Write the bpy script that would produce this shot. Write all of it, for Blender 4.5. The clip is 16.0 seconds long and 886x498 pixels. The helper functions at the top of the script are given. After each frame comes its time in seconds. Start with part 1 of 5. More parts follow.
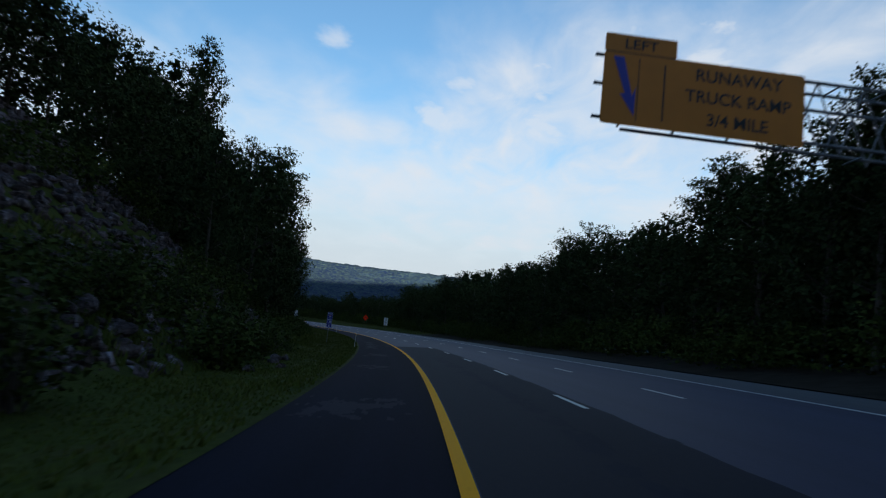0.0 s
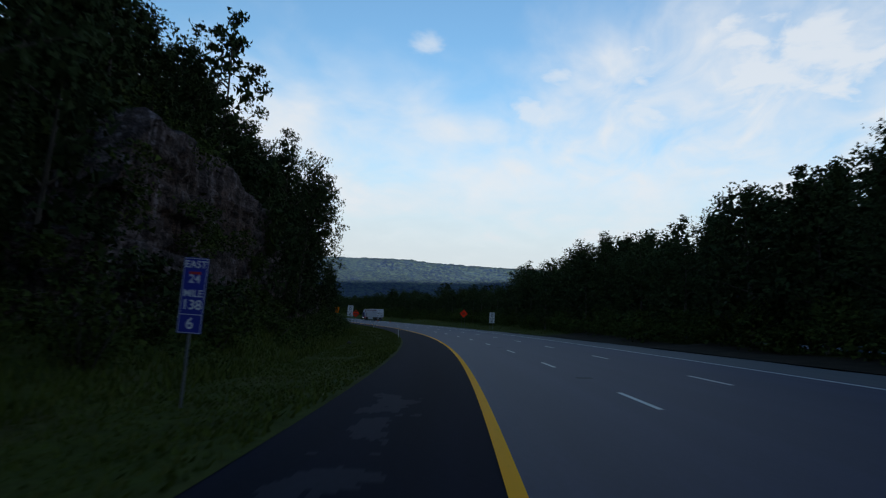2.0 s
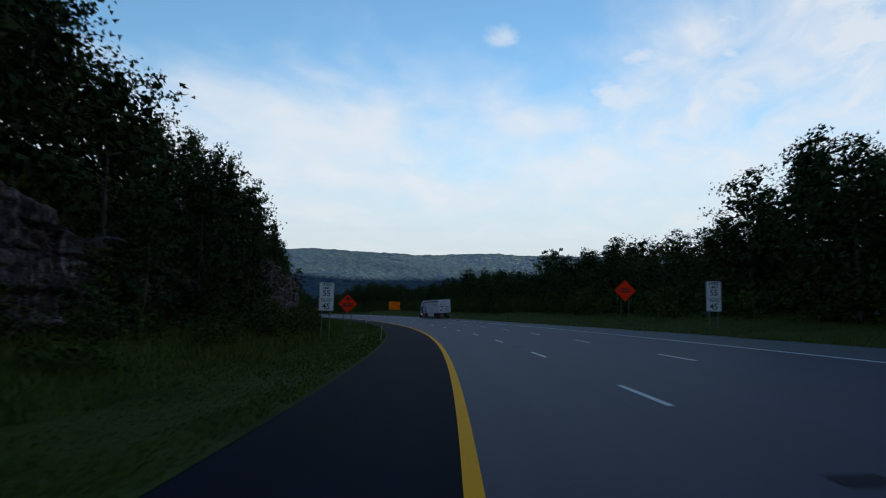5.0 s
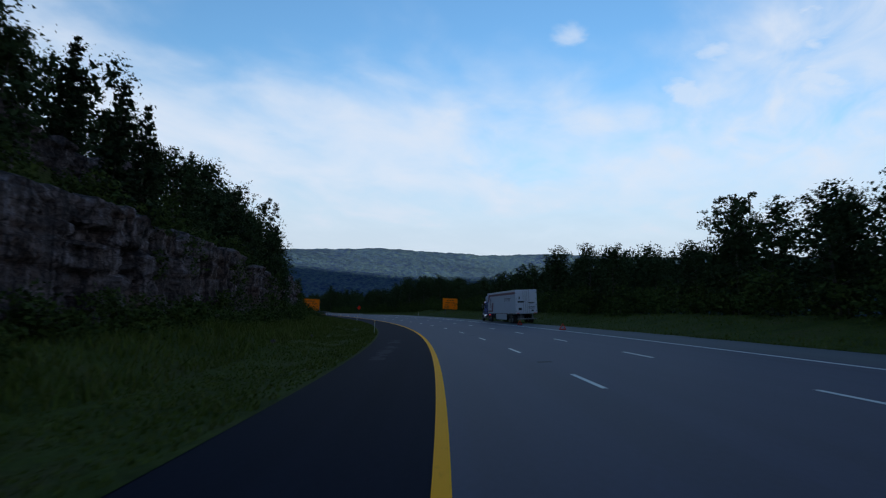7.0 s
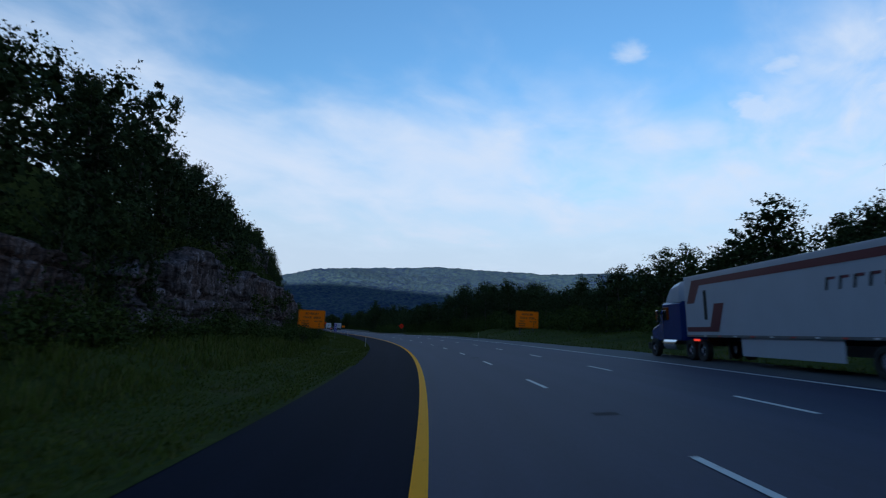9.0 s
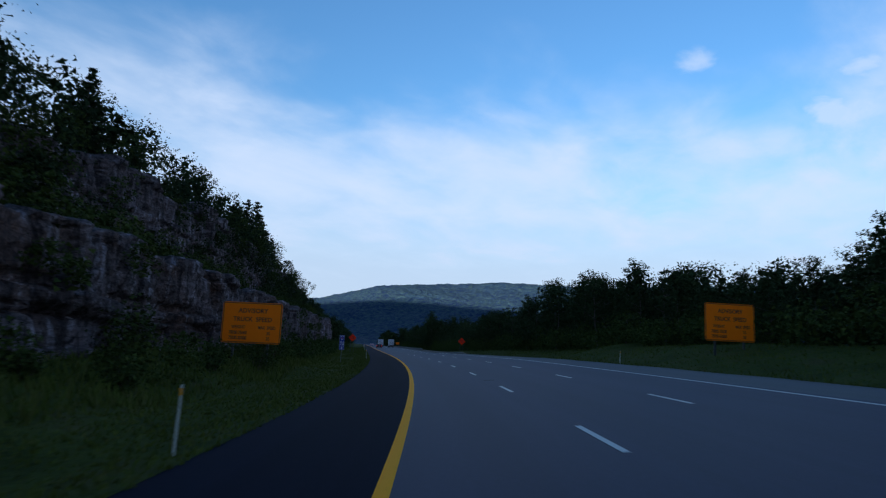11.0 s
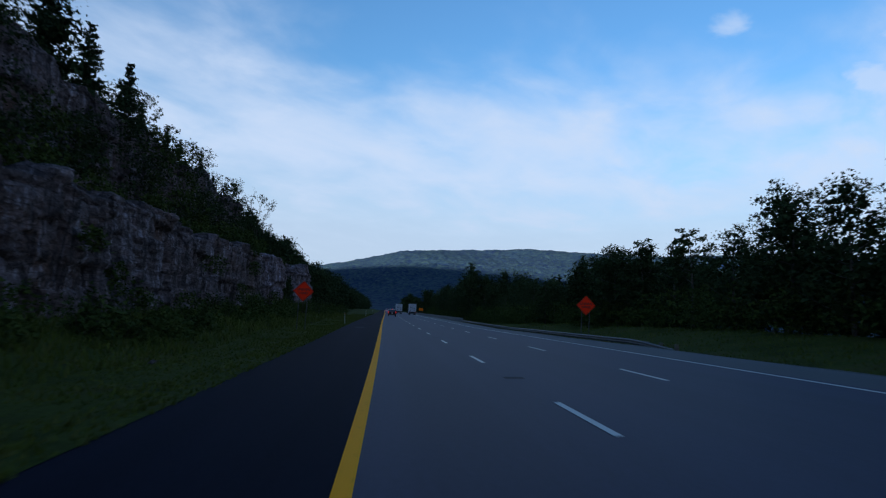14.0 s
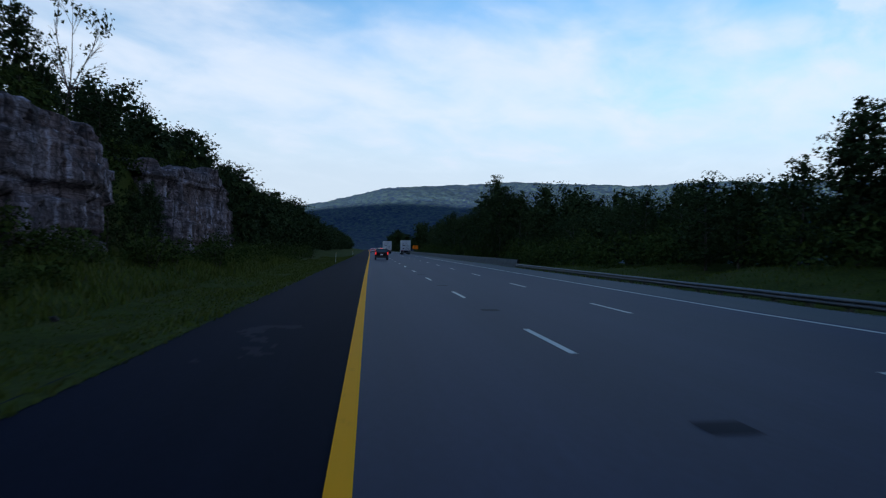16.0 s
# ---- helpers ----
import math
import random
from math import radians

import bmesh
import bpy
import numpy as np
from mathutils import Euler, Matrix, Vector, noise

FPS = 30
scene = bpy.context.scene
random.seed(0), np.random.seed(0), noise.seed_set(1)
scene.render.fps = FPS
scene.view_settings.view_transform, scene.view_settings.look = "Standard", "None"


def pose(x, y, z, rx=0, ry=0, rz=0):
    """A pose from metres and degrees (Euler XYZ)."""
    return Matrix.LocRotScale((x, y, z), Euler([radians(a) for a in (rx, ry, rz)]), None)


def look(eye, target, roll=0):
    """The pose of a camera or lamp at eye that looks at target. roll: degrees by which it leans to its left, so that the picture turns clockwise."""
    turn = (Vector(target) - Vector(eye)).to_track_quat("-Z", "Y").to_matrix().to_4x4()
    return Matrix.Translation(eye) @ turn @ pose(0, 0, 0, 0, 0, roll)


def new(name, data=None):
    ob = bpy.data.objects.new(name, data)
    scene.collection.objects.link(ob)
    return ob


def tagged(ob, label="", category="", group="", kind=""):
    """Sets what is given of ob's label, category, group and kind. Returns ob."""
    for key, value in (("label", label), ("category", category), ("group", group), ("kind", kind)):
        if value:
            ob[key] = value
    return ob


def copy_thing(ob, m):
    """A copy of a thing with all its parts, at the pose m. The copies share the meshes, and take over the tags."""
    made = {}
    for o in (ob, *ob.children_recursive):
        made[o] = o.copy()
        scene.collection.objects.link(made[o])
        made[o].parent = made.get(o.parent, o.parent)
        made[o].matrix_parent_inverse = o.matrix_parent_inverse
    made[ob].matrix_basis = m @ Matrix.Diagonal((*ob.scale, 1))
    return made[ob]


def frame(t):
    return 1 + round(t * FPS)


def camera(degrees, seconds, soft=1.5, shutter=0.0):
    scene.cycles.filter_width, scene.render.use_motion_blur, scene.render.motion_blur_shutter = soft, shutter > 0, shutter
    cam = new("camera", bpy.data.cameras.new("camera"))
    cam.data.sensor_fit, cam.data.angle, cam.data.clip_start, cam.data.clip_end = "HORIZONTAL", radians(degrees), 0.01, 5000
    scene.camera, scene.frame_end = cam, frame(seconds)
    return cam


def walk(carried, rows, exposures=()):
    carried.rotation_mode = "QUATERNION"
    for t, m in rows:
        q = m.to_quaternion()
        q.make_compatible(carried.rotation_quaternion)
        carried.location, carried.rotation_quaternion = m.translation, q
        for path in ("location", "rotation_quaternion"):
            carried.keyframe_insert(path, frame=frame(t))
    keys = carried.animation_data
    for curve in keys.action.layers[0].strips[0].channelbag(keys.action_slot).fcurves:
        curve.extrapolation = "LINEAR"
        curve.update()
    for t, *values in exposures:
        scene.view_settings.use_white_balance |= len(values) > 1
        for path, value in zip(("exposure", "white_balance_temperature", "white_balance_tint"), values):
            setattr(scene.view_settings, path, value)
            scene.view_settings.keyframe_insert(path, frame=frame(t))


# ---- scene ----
# ---- camera and its drive ----
cam = camera(69.5, 16.0, soft=1.2, shutter=0.18)
PATH = [
    (0.0, (-0.70, -0.00, 1.63, 97.64, -6.30, -1.44)),
    (0.5, (-0.94, 14.79, 1.63, 96.69, -3.96, 0.95)),
    (1.0, (-1.60, 29.56, 1.63, 96.37, -4.85, 3.23)),
    (1.5, (-2.65, 44.32, 1.63, 96.72, -4.94, 5.80)),
    (2.0, (-4.03, 59.06, 1.64, 96.66, -4.16, 8.27)),
    (2.5, (-5.80, 73.76, 1.64, 96.44, -3.36, 9.77)),
    (3.0, (-7.90, 88.43, 1.64, 96.29, -3.51, 10.81)),
    (3.5, (-10.35, 103.03, 1.65, 95.39, -2.11, 12.62)),
    (4.0, (-13.22, 117.53, 1.65, 96.04, -1.16, 13.78)),
    (4.6, (-17.04, 134.77, 1.66, 95.98, -1.37, 15.35)),
    (5.2, (-21.42, 151.88, 1.67, 95.92, -1.58, 16.93)),
    (5.8, (-26.35, 168.85, 1.69, 95.87, -1.79, 18.51)),
    (6.5, (-32.81, 188.43, 1.70, 95.80, -2.04, 20.35)),
    (7.0, (-38.16, 202.24, 1.69, 95.85, -2.22, 22.28)),
    (7.5, (-43.85, 215.92, 1.68, 95.81, -1.67, 22.97)),
    (8.0, (-49.93, 229.46, 1.68, 96.35, -2.03, 24.18)),
    (8.5, (-56.25, 242.90, 1.68, 96.85, -3.17, 25.95)),
    (9.0, (-62.85, 256.21, 1.70, 97.44, -2.73, 27.55)),
    (9.2, (-65.62, 261.46, 1.70, 97.69, -2.88, 28.21)),
    (9.8, (-74.16, 276.98, 1.71, 98.02, -2.77, 29.91)),
    (10.4, (-83.16, 292.24, 1.72, 98.36, -2.66, 31.61)),
    (11.0, (-92.60, 307.24, 1.73, 98.69, -2.55, 33.32)),
    (11.5, (-100.79, 319.53, 1.74, 98.97, -2.46, 34.73)),
    (12.0, (-109.33, 331.44, 1.74, 99.04, -1.95, 36.84)),
    (12.5, (-118.23, 343.20, 1.73, 99.13, -1.91, 38.20)),
    (13.0, (-127.36, 354.82, 1.73, 98.13, -1.83, 39.13)),
    (13.5, (-136.75, 366.29, 1.72, 96.29, 1.27, 38.51)),
    (14.0, (-146.33, 377.59, 1.71, 95.67, -3.42, 35.37)),
    (14.5, (-155.90, 388.90, 1.70, 92.29, 0.59, 32.21)),
    (15.0, (-165.58, 400.13, 1.70, 89.58, -2.15, 33.33)),
    (15.5, (-175.27, 411.38, 1.69, 89.47, -1.89, 33.69)),
    (16.0, (-184.96, 422.64, 1.69, 90.09, -1.34, 33.96)),
]
LIGHT = [(0.0, 0.02, 6950, 10), (1.0, 0.09, 7150, 10), (4.0, 0.10, 7250, 10), (6.5, 0.06, 6600, 10), (9.0, -0.02, 6050, 10), (11.5, 0.0, 5750, 10), (14.0, -0.10, 5800, 10), (15.0, 0.05, 6100, 10), (16.0, 0.17, 6350, 10)]
walk(cam, [(t, pose(*p)) for t, p in PATH], LIGHT)

# ---- sky, sun ----
SUN_EL, SUN_AZ = radians(4.0), radians(185)      # azimuth counted from +y towards -x
SKY_GAIN = (0.255, 0.335, 0.415)
CLOUD_LOW, CLOUD_HIGH = (0.59, 0.68, 0.80, 1), (0.70, 0.775, 0.89, 1)
world = bpy.data.worlds.new("evening_sky")
scene.world = world
world.use_nodes = True
wt = world.node_tree
wt.nodes.clear()


def wnode(kind, **values):
    n = wt.nodes.new(kind)
    for k, v in values.items():
        if k in n.inputs:
            n.inputs[k].default_value = v
    return n


w_out = wnode("ShaderNodeOutputWorld")
w_bg = wnode("ShaderNodeBackground", Strength=1.0)
w_sky = wnode("ShaderNodeTexSky")
w_sky.sky_type, w_sky.sun_disc = "NISHITA", False
w_sky.sun_elevation, w_sky.sun_rotation = SUN_EL, radians(180)
w_sky.air_density, w_sky.dust_density, w_sky.ozone_density = 1.0, 0.6, 2.0
w_co = wnode("ShaderNodeTexCoord")
w_sep = wnode("ShaderNodeSeparateXYZ")
wt.links.new(w_co.outputs["Generated"], w_sep.inputs[0])


def wmath(op, a, b=None, c=None, clamp=False):
    n = wt.nodes.new("ShaderNodeMath")
    n.operation, n.use_clamp = op, clamp
    for i, v in enumerate((a, b, c)):
        if v is None:
            continue
        if isinstance(v, (int, float)):
            n.inputs[i].default_value = v
        else:
            wt.links.new(v, n.inputs[i])
    return n.outputs[0]


# clouds: a pale veil low down, broken cloud on one side, and single puffs
up = w_sep.outputs[2]
elev = wmath("MULTIPLY", wmath("ARCSINE", up), 57.2958)
azim = wmath("MULTIPLY", wmath("ARCTAN2", wmath("MULTIPLY", w_sep.outputs[0], -1.0), w_sep.outputs[1]), 57.2958)
w_flat = wt.nodes.new("ShaderNodeCombineXYZ")
lift = wmath("ADD", wmath("MAXIMUM", up, 0.0), 0.16)
wt.links.new(wmath("DIVIDE", w_sep.outputs[0], lift), w_flat.inputs[0])
wt.links.new(wmath("DIVIDE", w_sep.outputs[1], lift), w_flat.inputs[1])


def wnoise(scale, detail, shift, stretch=(1, 1, 1), turn=0.0, distort=0.3):
    m = wt.nodes.new("ShaderNodeMapping")
    m.inputs["Location"].default_value = shift
    m.inputs["Rotation"].default_value = (0, 0, turn)
    m.inputs["Scale"].default_value = stretch
    wt.links.new(w_flat.outputs[0], m.inputs[0])
    n = wt.nodes.new("ShaderNodeTexNoise")
    n.inputs["Scale"].default_value, n.inputs["Detail"].default_value = scale, detail
    n.inputs["Roughness"].default_value, n.inputs["Distortion"].default_value = 0.55, distort
    wt.links.new(m.outputs[0], n.inputs["Vector"])
    return wmath("SUBTRACT", n.outputs["Fac"], 0.5)


def wstep(value, low, high):
    n = wt.nodes.new("ShaderNodeMapRange")
    n.interpolation_type = "SMOOTHSTEP"
    n.inputs["From Min"].default_value, n.inputs["From Max"].default_value = low, high
    wt.links.new(value, n.inputs["Value"])
    return n.outputs["Result"]


def blob(az, el, wide, high):
    """A soft oval patch of sky round a direction, in degrees."""
    dx = wmath("DIVIDE", wmath("SUBTRACT", azim, az), wide)
    dy = wmath("DIVIDE", wmath("SUBTRACT", elev, el), high)
    d = wmath("SQRT", wmath("ADD", wmath("MULTIPLY", dx, dx), wmath("MULTIPLY", dy, dy)))
    return wmath("SUBTRACT", 1.0, d)


broad_n, fine_n, puff_n = wnoise(1.3, 4, (3.1, 1.7, 0), (1, 0.6, 1), 0.5), wnoise(3.4, 6, (0.4, 2.2, 0), (1, 0.75, 1), 0.3), wnoise(8.0, 5, (1.4, 0.2, 0))
rim = wmath("ADD", 20.5, wmath("MULTIPLY", wstep(azim, 6.0, -14.0), 9.0))          # height of the veil's upper rim
rim = wmath("ADD", rim, wmath("ADD", wmath("MULTIPLY", broad_n, 22.0), wmath("MULTIPLY", fine_n, 11.0)))
veil = wstep(wmath("SUBTRACT", rim, elev), -5.5, 6.5)
veil = wmath("MULTIPLY", veil, wmath("ADD", 0.87, wmath("MULTIPLY", fine_n, 0.75)), clamp=True)
ripple = wnoise(5.0, 6, (2.2, 0.7, 0), (1, 0.55, 1), 0.9, 0.6)
broken_up = wmath("MULTIPLY", wmath("MULTIPLY", wstep(azim, 16.0, -4.0), wstep(elev, 10.0, 17.0)), wmath("SUBTRACT", 0.28, wmath("MULTIPLY", ripple, 2.4), clamp=True))
veil = wmath("MULTIPLY", veil, wmath("SUBTRACT", 1.0, broken_up))
mask = wmath("MAXIMUM", veil, wstep(elev, 21.0, 5.0))
for az, el, wide, high, soft_ in ((11.8, 24.1, 3.0, 1.3, 0.6), (1.7, 19.1, 2.2, 1.7, 0.75), (-0.6, 22.2, 3.2, 1.7, 0.7), (-4.6, 24.2, 2.6, 1.6, 0.55), (-8.6, 19.4, 5.0, 3.2, 0.8), (-20.0, 22.5, 14.0, 6.0, 0.9)):
    p = wmath("ADD", blob(az, el, wide, high), wmath("ADD", wmath("MULTIPLY", puff_n, 2.2), wmath("MULTIPLY", fine_n, 1.6)))
    mask = wmath("MAXIMUM", mask, wmath("MULTIPLY", wstep(p, 0.05, 0.9), soft_))
mask = wmath("MULTIPLY", mask, wstep(elev, 70.0, 34.0))
w_scale = wt.nodes.new("ShaderNodeVectorMath")
w_scale.operation = "MULTIPLY"
w_scale.inputs[1].default_value = SKY_GAIN
wt.links.new(w_sky.outputs[0], w_scale.inputs[0])
w_tone = wt.nodes.new("ShaderNodeMix")
w_tone.data_type = "RGBA"
w_tone.inputs["A"].default_value, w_tone.inputs["B"].default_value = CLOUD_LOW, CLOUD_HIGH
wt.links.new(wstep(wmath("ADD", elev, wmath("MULTIPLY", fine_n, 14.0)), 5.0, 15.0), w_tone.inputs["Factor"])
w_mix = wt.nodes.new("ShaderNodeMix")
w_mix.data_type = "RGBA"
wt.links.new(wmath("MULTIPLY", mask, 0.93), w_mix.inputs["Factor"])
wt.links.new(w_scale.outputs[0], w_mix.inputs["A"])
wt.links.new(w_tone.outputs["Result"], w_mix.inputs["B"])
wt.links.new(w_mix.outputs["Result"], w_bg.inputs["Color"])
wt.links.new(w_bg.outputs[0], w_out.inputs[0])

sun = new("sun", bpy.data.lights.new("sun", "SUN"))
sun.data.energy, sun.data.angle, sun.data.color = 14.0, radians(0.5), (1.0, 0.93, 0.80)
sun_dir = Vector((-math.sin(SUN_AZ) * math.cos(SUN_EL), math.cos(SUN_AZ) * math.cos(SUN_EL), math.sin(SUN_EL)))
sun.matrix_world = look((0, 0, 900), Vector((0, 0, 900)) - sun_dir)


# ---- materials ----
def material(name, rough=0.8, metal=0.0, spec=0.5):
    m = bpy.data.materials.new(name)
    m.use_nodes = True
    b = m.node_tree.nodes["Principled BSDF"]
    b.inputs["Roughness"].default_value, b.inputs["Metallic"].default_value = rough, metal
    b.inputs["Specular IOR Level"].default_value = spec
    return m, m.node_tree, b


def tex(nt, scale, detail=4, coords="Object", stretch=(1, 1, 1), kind="ShaderNodeTexNoise", rough=0.55):
    co = nt.nodes.new("ShaderNodeTexCoord")
    mp = nt.nodes.new("ShaderNodeMapping")
    mp.inputs["Scale"].default_value = stretch
    nt.links.new(co.outputs[coords], mp.inputs[0])
    n = nt.nodes.new(kind)
    n.inputs["Scale"].default_value = scale
    if kind == "ShaderNodeTexNoise":
        n.inputs["Detail"].default_value, n.inputs["Roughness"].default_value = detail, rough
    nt.links.new(mp.outputs[0], n.inputs["Vector"])
    return n.outputs[0]


def ramp(nt, fac, *stops):
    n = nt.nodes.new("ShaderNodeValToRGB")
    els = n.color_ramp.elements
    while len(els) < len(stops):
        els.new(0.5)
    for e, (p, c) in zip(els, stops):
        e.position, e.color = p, (*c, 1) if len(c) == 3 else c
    nt.links.new(fac, n.inputs[0])
    return n.outputs[0]


def mixc(nt, fac, a, b, mode="MIX"):
    n = nt.nodes.new("ShaderNodeMix")
    n.data_type, n.blend_type = "RGBA", mode
    for k, v in (("Factor", fac), ("A", a), ("B", b)):
        if isinstance(v, (int, float)):
            n.inputs[k].default_value = v
        elif isinstance(v, tuple):
            n.inputs[k].default_value = (*v, 1)
        else:
            nt.links.new(v, n.inputs[k])
    return n.outputs["Result"]


def bump(nt, b, height, strength=0.3, dist=0.02):
    n = nt.nodes.new("ShaderNodeBump")
    n.inputs["Strength"].default_value, n.inputs["Distance"].default_value = strength, dist
    nt.links.new(height, n.inputs["Height"])
    nt.links.new(n.outputs[0], b.inputs["Normal"])


def asphalt(name, dark, light, rough, streak, spec=0.35):
    m, nt, b = material(name, rough, spec=spec)
    big = tex(nt, 0.12, 4, "UV", (1.6, 0.12, 1))
    fine = tex(nt, 9, 3, "UV")
    lanes = tex(nt, 0.9, 2, "UV", (1.0, 0.02, 1))
    c = ramp(nt, big, (0.3, dark), (0.7, light))
    c = mixc(nt, ramp(nt, lanes, (0.4, (0, 0, 0)), (0.75, (streak,) * 3)), c, tuple(min(1, v * 1.7) for v in light))
    c = mixc(nt, 0.35, c, ramp(nt, fine, (0.3, (0.3,) * 3), (0.7, (1.0,) * 3)), "MULTIPLY")
    nt.links.new(c, b.inputs["Base Color"])
    bump(nt, b, fine, 0.25, 0.01)
    return m


M_ROAD = asphalt("asphalt_grey", (0.0160, 0.0172, 0.043), (0.0252, 0.0268, 0.060), 0.66, 0.36, 0.18)
M_PATCH = asphalt("asphalt_fresh", (0.0085, 0.009, 0.0165), (0.0145, 0.0155, 0.026), 0.85, 0.15, 0.15)
M_SHOULDER = asphalt("asphalt_shoulder", (0.0046, 0.0050, 0.0125), (0.0090, 0.0098, 0.022), 0.9, 0.35, 0.06)
M_WORN = asphalt("asphalt_worn", (0.0105, 0.0115, 0.021), (0.018, 0.019, 0.033), 0.85, 0.25, 0.10)
M_GRAVEL_SHOULDER = asphalt("asphalt_pale_shoulder", (0.055, 0.057, 0.066), (0.080, 0.082, 0.092), 0.75, 0.2, 0.2)


def painted(name, col, worn, rough=0.7):
    m, nt, b = material(name, rough, spec=0.05)
    n = tex(nt, 6, 5, "Object")
    nt.links.new(ramp(nt, n, (0.26, worn), (0.38, col)), b.inputs["Base Color"])
    return m


M_YELLOW = painted("road_paint_yellow", (1.0, 0.375, 0.004), (0.70, 0.265, 0.010))
M_WHITE = painted("road_paint_white", (0.60, 0.585, 0.56), (0.26, 0.25, 0.245))


def ground_material():
    m, nt, b = material("verge_soil_and_turf", 0.95, spec=0.04)
    a, f = tex(nt, 0.35, 5), tex(nt, 5, 4)
    c = ramp(nt, a, (0.32, (0.040, 0.050, 0.011)), (0.52, (0.060, 0.074, 0.015)), (0.70, (0.070, 0.066, 0.022)))
    c = mixc(nt, 0.6, c, ramp(nt, f, (0.3, (0.25,) * 3), (0.7, (1,) * 3)), "MULTIPLY")
    nt.links.new(c, b.inputs["Base Color"])
    bump(nt, b, f, 0.6, 0.08)
    return m


M_GROUND = ground_material()


def rock_material(name, tone):
    m, nt, b = material(name, 0.92, spec=0.15)
    strata = tex(nt, 0.9, 6, "Object", (0.25, 0.25, 3.0))
    big = tex(nt, 0.18, 4)
    fine = tex(nt, 4.5, 6)
    drip = tex(nt, 1.3, 5, "Object", (1.5, 1.5, 0.10))
    c = ramp(nt, strata, (0.25, (0.06, 0.048, 0.043)), (0.5, (0.135, 0.112, 0.10)), (0.74, (0.25, 0.215, 0.20)))
    c = mixc(nt, ramp(nt, big, (0.48, (0, 0, 0)), (0.70, (0.6,) * 3)), c, (0.135, 0.075, 0.042))
    c = mixc(nt, ramp(nt, drip, (0.53, (0, 0, 0)), (0.64, (0.75,) * 3)), c, (0.036, 0.032, 0.030))
    c = mixc(nt, ramp(nt, drip, (0.35, (0.8,) * 3), (0.45, (0, 0, 0))), c, (0.34, 0.32, 0.31))
    c = mixc(nt, 0.6, c, ramp(nt, fine, (0.32, (0.35,) * 3), (0.52, (0.9,) * 3), (0.72, (1.6,) * 3)), "MULTIPLY")
    patch = tex(nt, 0.55, 3, "Object", (1, 1, 1.4))
    c = mixc(nt, 1.0, c, ramp(nt, patch, (0.30, (0.60, 0.57, 0.60)), (0.70, (1.28, 1.20, 1.24))), "MULTIPLY")
    for scale, stretch, line_dark in ((0.62, (1, 1, 0.28), 0.85), (0.9, (0.6, 0.6, 2.4), 0.7)):       # thin dark lines for cracks and bedding
        cell = tex(nt, scale, stretch=stretch, kind="ShaderNodeTexVoronoi")
        cell.node.feature = "DISTANCE_TO_EDGE"
        c = mixc(nt, ramp(nt, cell.node.outputs["Distance"], (0.0, (line_dark,) * 3), (0.045, (0, 0, 0))), c, (0.020, 0.017, 0.016))
    c = mixc(nt, 1.0, c, tone, "MULTIPLY")
    nt.links.new(c, b.inputs["Base Color"])
    bump(nt, b, fine, 1.0, 0.22)
    return m


M_ROCK = rock_material("limestone_cut", (0.84, 0.85, 0.96))
M_ROCK_BROWN = rock_material("brown_shale_cut", (0.66, 0.63, 0.67))
M_ROCK_PALE = rock_material("pale_limestone_cut", (1.12, 1.16, 1.42))


def leaf_material(name, low, high, tip):
    m, nt, b = material(name, 0.85, spec=0.04)
    info = nt.nodes.new("ShaderNodeObjectInfo")
    geo = nt.nodes.new("ShaderNodeNewGeometry")
    c = mixc(nt, info.outputs["Random"], low, high)
    c = mixc(nt, ramp(nt, geo.outputs["Random Per Island"], (0.55, (0, 0, 0)), (1.0, (0.8,) * 3)), c, tip)
    nt.links.new(c, b.inputs["Base Color"])
    return m


M_LEAF = leaf_material("broad_leaves", (0.022, 0.034, 0.014), (0.034, 0.050, 0.019), (0.048, 0.068, 0.024))
M_CEDAR = leaf_material("cedar_needles", (0.018, 0.028, 0.013), (0.028, 0.040, 0.017), (0.040, 0.055, 0.022))
M_SHRUB = leaf_material("shrub_leaves", (0.029, 0.043, 0.012), (0.045, 0.063, 0.015), (0.076, 0.094, 0.021))
M_GRASS = leaf_material("verge_grass", (0.066, 0.084, 0.015), (0.078, 0.096, 0.018), (0.108, 0.106, 0.036))


def bark_material():
    m, nt, b = material("bark", 0.9, spec=0.2)
    n = tex(nt, 3, 5, "Object", (3, 3, 0.4))
    nt.links.new(ramp(nt, n, (0.3, (0.035, 0.028, 0.022)), (0.7, (0.12, 0.10, 0.085))), b.inputs["Base Color"])
    bump(nt, b, n, 0.6, 0.03)
    return m


M_BARK = bark_material()


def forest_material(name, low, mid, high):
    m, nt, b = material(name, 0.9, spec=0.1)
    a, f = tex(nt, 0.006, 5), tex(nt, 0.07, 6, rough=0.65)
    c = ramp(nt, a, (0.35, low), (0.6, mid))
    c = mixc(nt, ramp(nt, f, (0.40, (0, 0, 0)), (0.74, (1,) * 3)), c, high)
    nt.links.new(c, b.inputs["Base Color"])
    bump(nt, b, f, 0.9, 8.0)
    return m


# blue of the distance haze is mixed into these leaf colours
M_HAZY_FOREST = forest_material("hazy_far_forest", (0.003, 0.013, 0.056), (0.008, 0.023, 0.060), (0.054, 0.090, 0.074))


def plain(name, col, rough=0.6, metal=0.0, vary=0.25, scale=3.0, spec=0.5):
    m, nt, b = material(name, rough, metal, spec)
    n = tex(nt, scale, 5)
    nt.links.new(ramp(nt, n, (0.3, tuple(v * (1 - vary) for v in col)), (0.65, col)), b.inputs["Base Color"])
    return m


